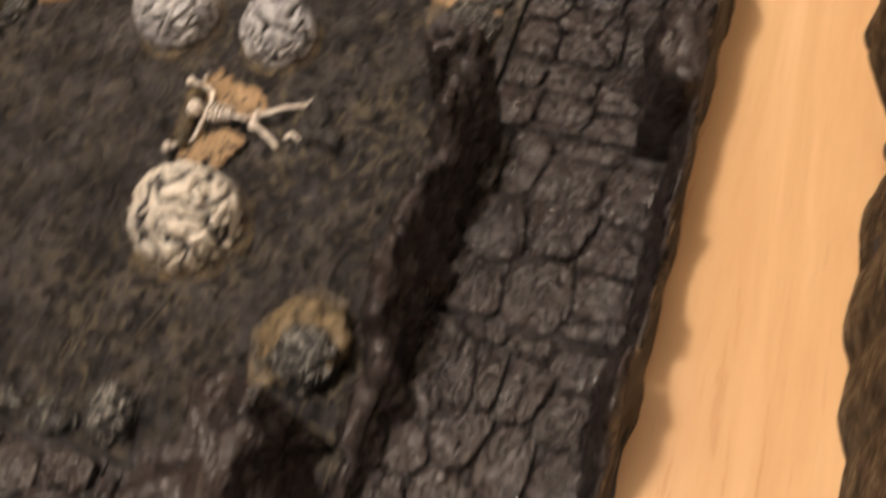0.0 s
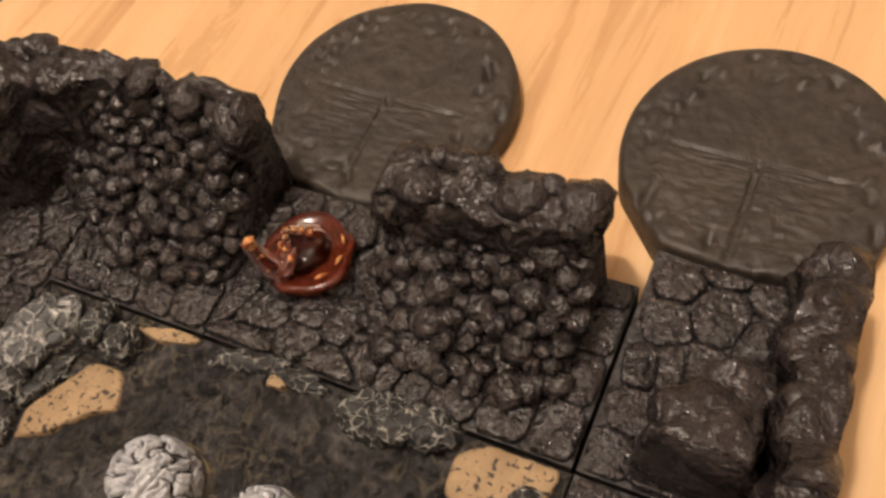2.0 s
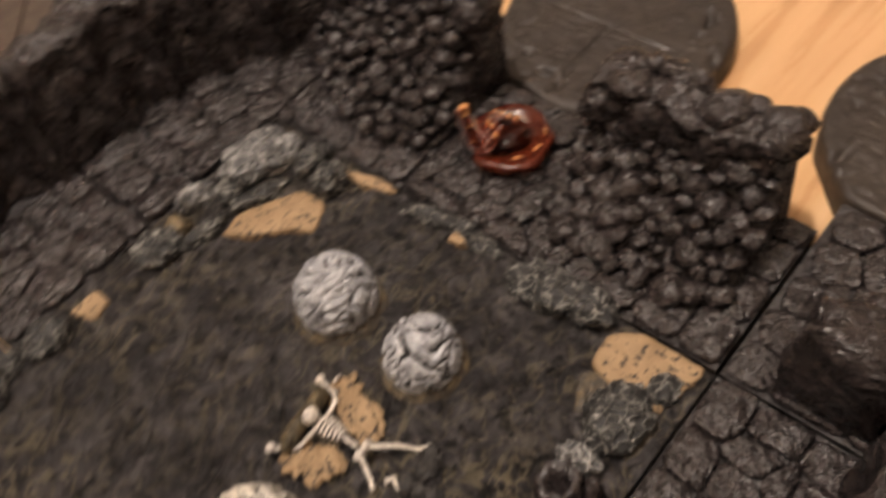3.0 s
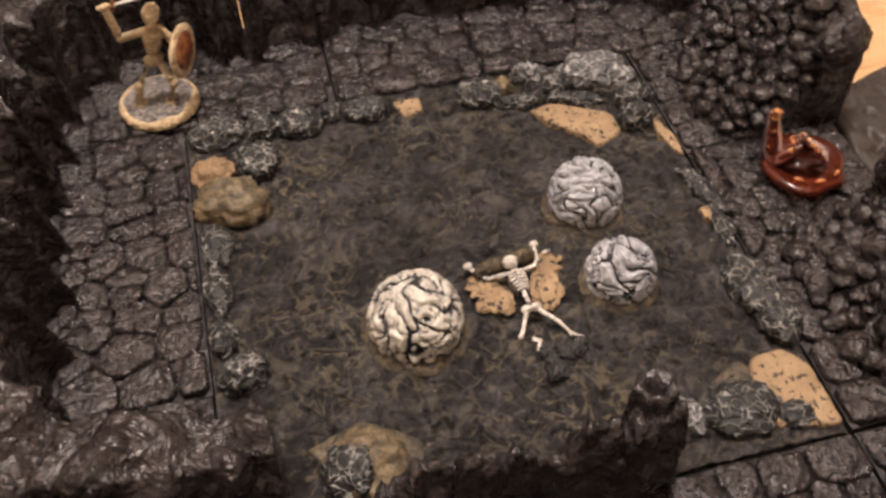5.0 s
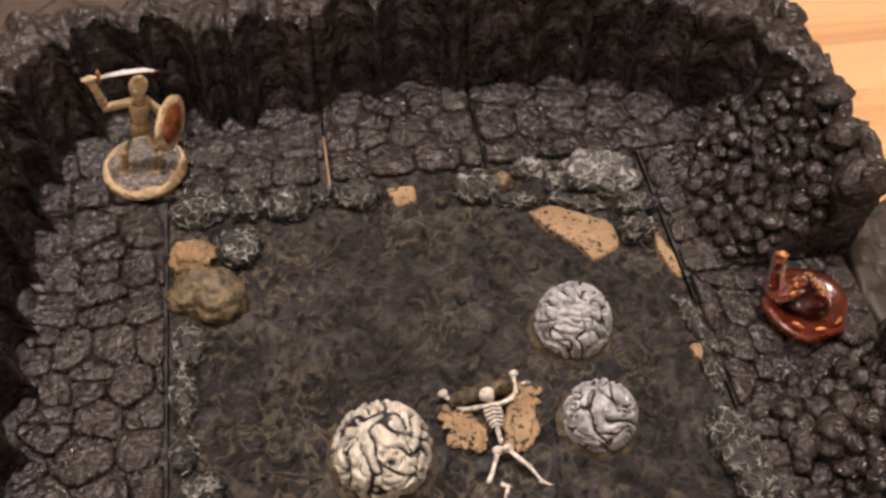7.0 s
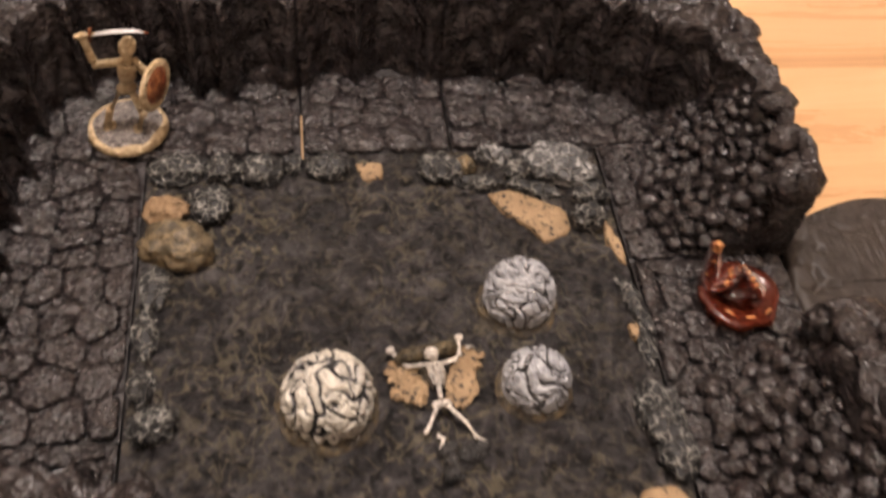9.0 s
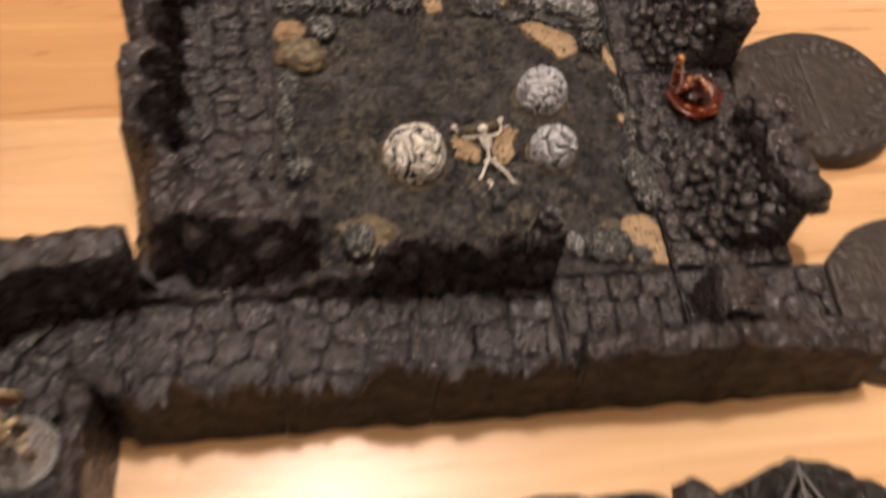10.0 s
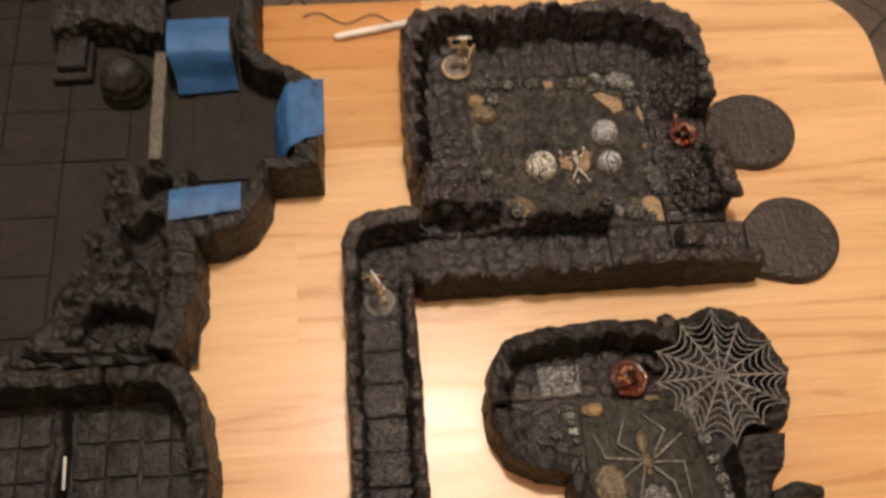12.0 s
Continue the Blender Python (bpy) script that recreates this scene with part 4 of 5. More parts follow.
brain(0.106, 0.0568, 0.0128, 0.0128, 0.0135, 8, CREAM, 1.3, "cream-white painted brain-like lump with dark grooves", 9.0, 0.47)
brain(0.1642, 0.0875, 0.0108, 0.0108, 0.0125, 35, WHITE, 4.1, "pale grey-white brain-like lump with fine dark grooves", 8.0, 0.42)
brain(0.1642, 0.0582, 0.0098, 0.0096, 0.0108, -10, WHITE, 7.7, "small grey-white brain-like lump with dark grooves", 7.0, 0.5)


def lying_skeleton():
    """A skeleton cast lying on its back, arms raised beside the skull, on a broken shield."""
    h = 0.0035
    p = []
    p.append(ball((-0.0006, 0.0138, h + 0.0018), (0.0021, 0.002, 0.002), 0, 3, 0.15))
    p.append(ball((0, 0.0128, h + 0.0006), (0.0012, 0.0012, 0.0012), 0))
    p.append(tube([(0, 0.012, h), (0, 0.006, h + 0.0004), (0, 0.0, h)], 0.0007, 0))
    for k in range(6):
        y, w = 0.0105 - k * 0.0012, 0.0028 - abs(k - 1.5) * 0.0003
        p.append(tube([(-w, y, h - 0.001), (-w * 0.8, y + 0.0004, h + 0.0008), (0, y + 0.0005, h + 0.0015), (w * 0.8, y + 0.0004, h + 0.0008), (w, y, h - 0.001)], 0.00042, 0, 6))
    p.append(tube([(-0.0035, 0.0115, h), (0.0035, 0.0115, h)], 0.0006, 0))
    p.append(ball((-0.0013, -0.0015, h), (0.0017, 0.0013, 0.0011), 0))
    p.append(ball((0.0013, -0.0015, h), (0.0017, 0.0013, 0.0011), 0))
    for line in ([(-0.0035, 0.0115, h), (-0.0075, 0.0122, h - 0.001), (-0.0085, 0.013, h - 0.001), (-0.0112, 0.0168, h - 0.0005)],
                 [(0.0035, 0.0115, h), (0.0062, 0.0128, h - 0.001), (0.0078, 0.0145, h - 0.001), (0.0082, 0.0185, h - 0.0003)],
                 [(-0.0015, -0.002, h), (-0.0042, -0.0068, h - 0.0012), (-0.0055, -0.0086, h - 0.0015)],
                 [(0.0015, -0.002, h), (0.0058, -0.0072, h - 0.001), (0.0078, -0.0112, h - 0.002), (0.0102, -0.0132, h - 0.0022)],
                 [(-0.0026, -0.0096, h - 0.002), (-0.001, -0.0108, h - 0.002), (-0.0022, -0.0136, h - 0.0022)]):
        p.append(tube(line, [0.0007] + [0.00052] * (len(line) - 2) + [0.0007], 0))
        for q in line[1:]:
            p.append(ball(q, (0.0008, 0.0008, 0.00075), 0, 1))
    p.append(ball((-0.0117, 0.0175, h), (0.0014, 0.0011, 0.001), 0, 2, 0.3))
    p.append(ball((0.0085, 0.0195, h), (0.0013, 0.001, 0.001), 0, 2, 0.3))
    p.append(ball((0.0112, 0.0165, h - 0.001), (0.0015, 0.0006, 0.0006), 0, 1))
    # tan pads of bare ground under the bones, and the brown bedroll under the skull
    for (x, y, sx, sy, t) in ((-0.0072, 0.0062, 0.0046, 0.0046, 28), (0.0072, 0.0068, 0.0042, 0.0078, -20), (-0.0088, 0.0115, 0.0042, 0.0036, 0), (0.0102, 0.0136, 0.0042, 0.0038, 0), (-0.0055, 0.0025, 0.0022, 0.0022, 0)):
        v, f, s = ball((0, 0, 0), (sx, sy, 0.0009), 1, 4, 0.7, x * 900)
        c, d = math.cos(math.radians(t)), math.sin(math.radians(t))
        p.append(([Vector((x + a.x * c - a.y * d, y + a.x * d + a.y * c, 0.0008 + a.z)) for a in v], f, s))
    p.append(tube([(-0.0108, 0.0146, 0.0022), (-0.009, 0.0148, 0.0026), (-0.005, 0.0158, 0.0028), (-0.0005, 0.0164, 0.0026), (0.0045, 0.0166, 0.0027), (0.0078, 0.0168, 0.0022)], [0.001, 0.0021, 0.0024, 0.0018, 0.0023, 0.0012], 2, 14))
    for x in (-0.0085, -0.0058, 0.0032, 0.0058):
        p.append(tube([(x, 0.0128 + 0.0018 * (x > 0) + 0.0008, 0.001), (x + 0.0003, 0.0156, 0.0052), (x + 0.0005, 0.0184, 0.0016)], 0.0004, 2, 6))
    return tagged(gather("skeleton_casting", p, (0.1368, 0.0545, F - 0.0006), 3, (BONEWHITE, SANDPIT, BEDROLL)), "white painted skeleton lying on tan ground, brown bedroll", "ornament")


lying_skeleton()
for k in range(9):
    r2 = random.Random(k)
    rim_stone("rim_stone", "", 0.141 + r2.uniform(-0.006, 0.006), 0.037 + r2.uniform(-0.004, 0.004), 0.003, 0.0025, 0.0022, r2.uniform(0, 180), GROOVE, k * 2.3 + 50)


def skeleton_figure(x, y, turn, label, clear=False, scale=1.0):
    """A skeleton warrior on a round base: raised arm with a curved sword, round shield on the other arm. One casting."""
    p = [lathe([(0.0128, 0.0), (0.0132, 0.0006), (0.0128, 0.0022), (0.0116, 0.003), (0.009, 0.0033), (0.004, 0.0034), (0.0003, 0.0034)], 4 if clear else 0, 44)]
    p.append(lathe([(0.0112, 0.0029), (0.0105, 0.0036), (0.006, 0.0039), (0.0005, 0.004)], 3, 30, wobble=0.1))
    z = 0.0038
    for line, r in (([(-0.006, -0.003, z), (-0.0052, -0.002, z + 0.006), (-0.0015, 0.001, z + 0.0125)], 0.00125),
                    ([(0.004, -0.0045, z), (0.0055, -0.0045, z + 0.0065), (0.0008, 0.001, z + 0.0125)], 0.00125),
                    ([(0, 0.001, z + 0.012), (0, 0.0015, z + 0.018), (0, 0.001, z + 0.0235)], 0.0016),
                    ([(-0.002, 0.001, z + 0.0215), (-0.0095, 0.001, z + 0.0205), (-0.0105, 0.001, z + 0.0225), (-0.013, 0.0, z + 0.0305)], 0.00125),
                    ([(0.002, 0.001, z + 0.0215), (0.0055, 0.0, z + 0.0185), (0.008, -0.0025, z + 0.0165)], 0.00125)):
        p.append(tube(line, r, 0))
        for q in line[:-1]:
            p.append(ball(q, (r * 1.25,) * 3, 0, 1))
    p.append(ball((0, 0.001, z + 0.0265), (0.0027, 0.003, 0.0031), 0, 3, 0.12))
    p.append(ball((0, -0.0005, z + 0.0245), (0.0014, 0.0016, 0.0012), 0, 2))
    for k in range(5):
        w = 0.003 - 0.0002 * k
        p.append(tube([(-w, 0.0015, z + 0.0212 - k * 0.0012), (-w * 0.7, -0.0008, z + 0.0208 - k * 0.0012), (0, -0.0014, z + 0.0206 - k * 0.0012), (w * 0.7, -0.0008, z + 0.0208 - k * 0.0012), (w, 0.0015, z + 0.0212 - k * 0.0012)], 0.0007, 0, 6))
    p.append(ball((0, 0.0005, z + 0.0125), (0.0034, 0.0022, 0.002), 0, 2, 0.3))
    p.append(ball((-0.0042, -0.002, z + 0.0004), (0.0013, 0.0022, 0.0008), 0, 1))
    p.append(ball((0.0035, -0.0038, z + 0.0004), (0.0013, 0.0022, 0.0008), 0, 1))
    top = z + 0.031
    p.append(ball((-0.0132, 0.0, top), (0.0017, 0.0013, 0.0013), 0, 2, 0.2))
    p.append(tube([(-0.0155, 0.0, top), (-0.0095, 0.0, top + 0.0004)], 0.0006, 0))
    p.append(tube([(-0.0108, 0, top - 0.0016), (-0.0108, 0, top + 0.0024)], 0.0006, 2))
    p.append(tube([(-0.0105, 0, top + 0.0004), (-0.004, 0, top + 0.0013), (0.002, 0, top + 0.0014), (0.0058, 0, top + 0.0007)], [0.0007, 0.0011, 0.001, 0.0002], 1, 8, 0.35))
    p.append(tube([(0.0050, 0, top + 0.0009), (0.0063, 0, top + 0.0006)], [0.0005, 0.0002], 2, 8, 0.5))
    # shield, dished, held out
    v, f, s = lathe([(0.0002, 0.0016), (0.003, 0.0014), (0.0055, 0.0007), (0.0066, 0.0), (0.0062, -0.0006), (0.0002, 0.0006)], 2, 26)
    m = Matrix.Translation((0.0088, -0.0025, z + 0.0155)) @ Euler((math.radians(25), math.radians(72), 0)).to_matrix().to_4x4() @ Matrix.Diagonal((0.95, 1.2, 1, 1))
    p.append(([m @ a for a in v], f, s))
    v, f, s = lathe([(0.0072, -0.0004), (0.0072, 0.0004), (0.0062, 0.0008)], 0, 26)
    p.append(([m @ a for a in v], f, s))
    p = [([Vector((a.x + 0.0055 * max(0, a.z - 0.004) / 0.027, a.y, a.z if a.z < 0.004 else 0.004 + (a.z - 0.004) * 1.16)) * scale for a in v], f, s) for v, f, s in p]
    return tagged(gather("skeleton_figurine", p, (x, y, F + 0.0004), turn, (BONE, STEEL, RED, FLOCK, CLEAR)), label, "figurine", "skeleton figurines")


skeleton_figure(0.0445, 0.1655, 0, "bone-coloured skeleton figurine, raised sword, red shield, round base")
skeleton_figure(-0.0345, -0.0555, 122, "skeleton figurine with sword on a clear round base in the corridor", True, 0.95)


def fire_marker(x, y, turn, label, size=1.0):
    ob = thing("fire_marker", label, "flame marker", "fire markers", at=(x, y, F))
    m = Matrix.Translation((x, y, F)) @ pose(0, 0, 0, 0, 0, turn) @ Matrix.Scale(size, 4)

    def put(name, pieces, paint, note):
        made = gather(name, [([m @ Vector(a) for a in v], f, s) for v, f, s in pieces], mats=(paint,))
        return under(made, ob, note)
    put("base", [lathe([(0.0108, 0.0), (0.0128, 0.0014), (0.0134, 0.003), (0.013, 0.0046), (0.0119, 0.005), (0.0102, 0.0042), (0.007, 0.0032), (0.0035, 0.0022), (0.0003, 0.002)], 0, 44, wobble=0.1)], FLAME, "clear red resin bowl")
    put("mound", [ball((0.001, 0.001, 0.0028), (0.0078, 0.0068, 0.0034), 0, 3, 0.5, x * 60)], DARKFLAME, "dark red molten middle")
    flames, tips = [], []
    r3 = random.Random(int(x * 1e4))
    # a crescent of tongues, tall at one horn and falling round to the other
    for k in range(10):
        q = k / 9
        w = math.radians(150 - 165 * q + r3.uniform(-6, 6))
        high = 0.0125 - 0.0068 * q + r3.uniform(-0.0012, 0.0016)
        rad = 0.0078 + r3.uniform(-0.001, 0.0008)
        turn_by = r3.uniform(0.12, 0.3)
        line = [Vector(((rad - 0.002 * j * j / 9) * math.cos(w + turn_by * j), (rad - 0.002 * j * j / 9) * math.sin(w + turn_by * j), 0.002 + high * j / 4)) for j in range(5)]
        flames.append(tube(line, [0.0022, 0.0024, 0.0019, 0.0012, 0.0004], 0, 10))
        tips.append(ball(line[3] + Vector((0, 0, 0.0006)), (0.0011 + 0.0006 * r3.random(), 0.001, 0.0009), 0, 2, 0.5, k * 3.1))
    for k in range(3):
        w = math.radians(225 + 38 * k + r3.uniform(-6, 6))
        line = [(0.0108 * math.cos(w + j * 0.11), 0.0108 * math.sin(w + j * 0.11), 0.0062 + 0.0004 * math.sin(j * 1.3)) for j in range(4)]
        tips.append(tube(line, [0.0002, 0.0005, 0.0005, 0.0002], 0, 7))
    curl = [(-0.0078, 0.0045, 0.003), (-0.0092, 0.0062, 0.009), (-0.0098, 0.0074, 0.0145), (-0.0106, 0.008, 0.019), (-0.0118, 0.0078, 0.0215)]
    flames.append(tube(curl, [0.0046, 0.0036, 0.0027, 0.002, 0.001], 0, 12))
    for j, (px, py, pz) in enumerate(curl[1:]):
        tips.append(ball((px - 0.0014 + 0.0008 * j, py - 0.0012, pz + 0.0008), (0.0016, 0.0014, 0.0012), 0, 2, 0.5, j * 2.7))
    tongues = [put("flame", [piece], FLAME, "swirling clear red resin flame") for piece in flames]
    for k, piece in enumerate(tips):
        tip = put("flame_tip", [piece], EMBER, "orange painted flame tip")
        tip.parent = tongues[min(k, len(tongues) - 1)]
        tip.matrix_parent_inverse = Matrix.Identity(4)


fire_marker(0.2325, 0.0835, 0, "glossy clear red and orange resin flame on cobbles", 0.94)


# ---- the second chamber, with the web ----
chamber = thing("chamber_tile", "dark grey rock chamber piece with curved walls and cracked floor", "dungeon tile", "chamber pieces")
under(prism("base", [(0.042, -0.145), (0.05, -0.112), (0.075, -0.1), (0.143, -0.092), (0.18, -0.105), (0.212, -0.09), (0.24, -0.102), (0.251, -0.14), (0.246, -0.176), (0.225, -0.2), (0.222, -0.32), (0.1, -0.32),
                     (0.095, -0.2), (0.065, -0.192), (0.047, -0.175)], 0.0, F - 0.0022, [GROUT], 0.0, SIDE), chamber)
rock_wall("wall", [(0.0565, -0.15), (0.059, -0.127), (0.069, -0.115), (0.1, -0.11), (0.146, -0.109), (0.17, -0.113), (0.179, -0.122)],
          [(0.037, -0.15), (0.041, -0.121), (0.0535, -0.103), (0.075, -0.0955), (0.1, -0.093), (0.143, -0.091), (0.165, -0.094), (0.182, -0.096)], chamber, crest=0.042, flute=0.0028, bays=0.0045, mat=GREYROCK)
rock_wall("wall", [(0.187, -0.124), (0.193, -0.113), (0.206, -0.104), (0.224, -0.107), (0.237, -0.125), (0.241, -0.15), (0.235, -0.172), (0.222, -0.178)],
          [(0.1835, -0.095), (0.196, -0.09), (0.212, -0.086), (0.235, -0.093), (0.25, -0.11), (0.259, -0.14), (0.256, -0.165), (0.247, -0.183)], chamber, crest=0.042, flute=0.0028, bays=0.0045, mat=GREYROCK)
rock_wall("wall", [(0.0565, -0.152), (0.058, -0.164), (0.066, -0.174), (0.078, -0.18), (0.093, -0.183)],
          [(0.037, -0.152), (0.039, -0.168), (0.049, -0.187), (0.067, -0.199), (0.092, -0.204)], chamber, crest=0.034, flute=0.0008, mat=GREYROCK)
rock_wall("wall", [(0.101, -0.19), (0.107, -0.21), (0.112, -0.25), (0.112, -0.32)], [(0.09, -0.207), (0.089, -0.225), (0.091, -0.26), (0.091, -0.32)], chamber, crest=0.034, mat=GREYROCK)
rock_wall("wall", [(0.213, -0.186), (0.206, -0.2), (0.205, -0.23), (0.205, -0.32)], [(0.248, -0.186), (0.243, -0.205), (0.23, -0.22), (0.224, -0.24), (0.224, -0.32)], chamber, crest=0.041, mat=GREYROCK)
rock_wall("wall", [(0.226, -0.245), (0.24, -0.236), (0.262, -0.236)], [(0.226, -0.226), (0.24, -0.219), (0.262, -0.222)], chamber, crest=0.042, mat=GREYROCK)
r5 = random.Random(5)
pave([(0.055, -0.142), (0.06, -0.115), (0.1, -0.107), (0.15, -0.105), (0.185, -0.118), (0.185, -0.142)], chamber, r5, 0.0135)
pave([(0.055, -0.1435), (0.105, -0.1435), (0.105, -0.186), (0.07, -0.182), (0.057, -0.168)], chamber, r5, 0.0135)
pave(rect(0.186, 0.243, -0.178, -0.1), chamber, r5, 0.016)
for (x, y, r) in ((0.176, -0.099, 0.0075), (0.178, -0.1, 0.005), (0.176, -0.117, 0.006), (0.171, -0.124, 0.0055), (0.181, -0.123, 0.006), (0.165, -0.12, 0.005), (0.186, -0.13, 0.006), (0.178, -0.133, 0.005)):
    rest_pebble(chamber, x, y, 0.042 if r > 0.007 else F + 0.006, r, r5)

grate = thing("bubbled_stone_panel", "pale grey bubbled stone panel set in the chamber floor", "ornament", at=(0.0955, -0.128, F))


def bubbled(x, y):
    edge = min(x - 0.079, 0.1125 - x, y + 0.1405, -0.1155 - y)
    return F + 0.0004 + 0.0022 * max(0, 1 - 1.25 * cell(x * 330, y * 330, 2)) - (0.003 if edge < 0.0012 + 0.001 * noise.noise(Vector((x * 300, y * 300, 0))) else 0)


under(grid_plate("panel", 0.079, 0.1125, -0.1405, -0.1155, 0.0007, bubbled, PALE, grate), grate)

spider_floor = thing("spider_floor_tile", "dark chamber floor slab with a raised spider relief", "dungeon tile", "chamber pieces")
grid_plate("slab", 0.106, 0.204, -0.32, -0.1437, 0.0016, lambda x, y: F - 0.0005 + 0.0007 * fbm(x * 80, y * 80, 5, 3) - (0.004 if min(x - 0.106, 0.204 - x, -0.1437 - y) < 0.0012 else 0), SLABWASH, spider_floor)
sx, sy = 0.1515, -0.193
relief = [ball((sx, sy, F), (0.0045, 0.006, 0.003), 0, 3, 0.3, 1.0), ball((sx - 0.002, sy + 0.014, F), (0.004, 0.009, 0.0026), 0, 3, 0.3, 4.0), ball((sx, sy - 0.008, F), (0.003, 0.003, 0.002), 0, 2)]
under(gather("spider_body", relief, mats=(OCHRE,)), spider_floor, "worn ochre and grey spider body")
LEGS = [((0.004, 0.003), (0.016, 0.022), (0.0, 0.036)), ((0.004, 0.001), (0.022, 0.014), (0.03, 0.02)), ((0.004, -0.001), (0.026, -0.002), (0.027, -0.03)), ((0.003, -0.004), (0.016, -0.016), (0.022, -0.045)),
        ((-0.004, 0.003), (-0.02, 0.014), (-0.012, 0.034)), ((-0.004, 0.001), (-0.03, 0.004), (-0.037, 0.022)), ((-0.004, -0.001), (-0.022, -0.013), (-0.02, -0.04)), ((-0.003, -0.004), (-0.008, -0.02), (-0.014, -0.04))]
for leg in LEGS:
    line = [(sx + a, sy + b, F + 0.0012) for a, b in leg]
    under(gather("spider_leg", [tube(line, [0.0013, 0.0011, 0.0006], 0, 6)], mats=(RELIEF,)), spider_floor, "pale grey raised leg")
for (x, y, a, b, h, t, paint) in ((0.117, -0.1525, 0.0085, 0.0055, 0.004, 5, SAND), (0.151, -0.222, 0.013, 0.011, 0.008, 0, PALE),
                                  (0.19, -0.158, 0.0055, 0.010, 0.006, -15, PALE), 
                                  (0.122, -0.207, 0.012, 0.013, 0.0025, 0, OCHRE), (0.163, -0.146, 0.006, 0.003, 0.003, 0, OCHRE)):
    rim = rim_stone("floor_stone", "", x, y, a, b, h, t, paint, x * 300)
    rim.parent = chamber


def carved_post(x0, y0, x1, y1, wide, count):
    """A fallen carved post of stacked bone-pale drums, dark between them."""
    ob = thing("carved_post", "fallen pale grey carved stone post on the chamber floor", "ornament", "carved posts", at=(x0, y0, F))
    along = Vector((x1 - x0, y1 - y0, 0))
    length = along.length
    turn = math.degrees(math.atan2(along.y, along.x))
    for k in range(count):
        a, b = length * k / count, length * (k + 0.82) / count
        w = wide * (1.0 if k % 2 else 0.78)
        pts = [(a, 0, 0.001), (a + 0.0004, 0, 0.001), ((a + b) / 2, 0, 0.0014), (b - 0.0004, 0, 0.001), (b, 0, 0.001)]
        drum = gather("drum", [tube(pts, [w * 0.7, w * 0.95, w, w * 0.95, w * 0.7], 0, 14, 0.6)], (x0, y0, F + 0.001), turn, (PALE if k % 2 else DRY,))
        under(drum, ob)
    edge = [(0, -wide * 1.15), (length, -wide * 1.15), (length, wide * 1.15), (0, wide * 1.15)]
    c, d = math.cos(math.radians(turn)), math.sin(math.radians(turn))
    under(prism("bed", [(x0 + px * c - py * d, y0 + px * d + py * c) for px, py in edge], F - 0.002, F + 0.0012, [GROOVE], 0.0004), ob, "dark bed under the drums")


carved_post(0.0985, -0.1475, 0.1015, -0.178, 0.0042, 5)
carved_post(0.1935, -0.171, 0.2085, -0.235, 0.0046, 9)
fire_marker(0.1475, -0.131, 60, "glossy dark red resin flame on the chamber floor", 1.1)


def web_sheet(cx, cy, z, r, spokes, rings, turn):
    """A flat cast web: straight spokes of uneven length and sagging rings between them."""
    ob = thing("spider_web", "flat pale grey plastic spider web laid over the chamber wall", "web", at=(cx, cy, z))
    r4 = random.Random(3)
    ends = []
    for k in range(spokes):
        w = math.radians(turn + 360 * k / spokes + r4.uniform(-4, 4))
        ends.append((w, r * r4.uniform(0.9, 1.1)))
    for w, q in ends:
        line = [(cx, cy, z), (cx + q * 0.5 * math.cos(w), cy + q * 0.5 * math.sin(w), z), (cx + q * math.cos(w), cy + q * math.sin(w), z)]
        under(gather("spoke", [tube(line, [0.0008, 0.0007, 0.0005], 0, 6, 0.5)], mats=(WEB,)), ob)
    for k in range(rings):
        f = 0.13 + 0.85 * (k / (rings - 1)) ** 0.9
        pieces = []
        for (w0, q0), (w1, q1) in zip(ends, ends[1:] + [(ends[0][0] + 2 * math.pi, ends[0][1])]):
            line = []
            for s in range(6):
                g = s / 5
                w, q = w0 + (w1 - w0) * g, (q0 + (q1 - q0) * g) * f * (1 - 0.8 * g * (1 - g))
                line.append((cx + q * math.cos(w), cy + q * math.sin(w), z))
            pieces.append(tube(line, 0.00044, 0, 6, 0.5))
        under(gather("ring_thread", pieces, mats=(WEB,)), ob)
    return ob


web_sheet(0.206, -0.1435, 0.0472, 0.049, 12, 7, 0)

# ---- the large dungeon built of plain pieces ----
hall = thing("dungeon_hall_tile", "large dark grey dungeon hall of joined pieces with smooth flagged floor", "dungeon tile", "hall pieces")
under(prism("base", [(-0.7, -0.098), (-0.18, -0.098), (-0.178, -0.04), (-0.168, -0.002), (-0.125, 0.02), (-0.12, 0.05), (-0.079, 0.052), (-0.077, 0.13), (-0.1, 0.148), (-0.127, 0.163), (-0.13, 0.3), (-0.7, 0.3)],
            0.0, F - 0.002, [SLAB], 0.0, SIDE), hall)
r6 = random.Random(6)
for i in range(7):
    for j in range(8):
        x0, y0 = -0.287 - 0.052 * (i - 1), -0.067 + 0.0515 * j
        if i == 0 and (y0 < 0.06 or y0 > 0.26):
            continue
        z = F + r6.uniform(-0.0002, 0.0003)
        slab = prism("flagstone", rect(x0 - 0.0513, x0 - 0.0002, y0 + 0.0002, y0 + 0.0511), F - 0.003, z, [SLAB], 0.0004)
        under(slab, hall)
under(prism("flagstone", rect(-0.182, -0.098, 0.062, 0.15), F - 0.003, F + 0.0006, [SLAB], 0.0004), hall)
rock_wall("wall", [(-0.145, 0.295), (-0.144, 0.22), (-0.143, 0.175)], [(-0.125, 0.295), (-0.126, 0.22), (-0.124, 0.166)], hall, crest=0.05, flute=0.0008, mat=GREYROCK)
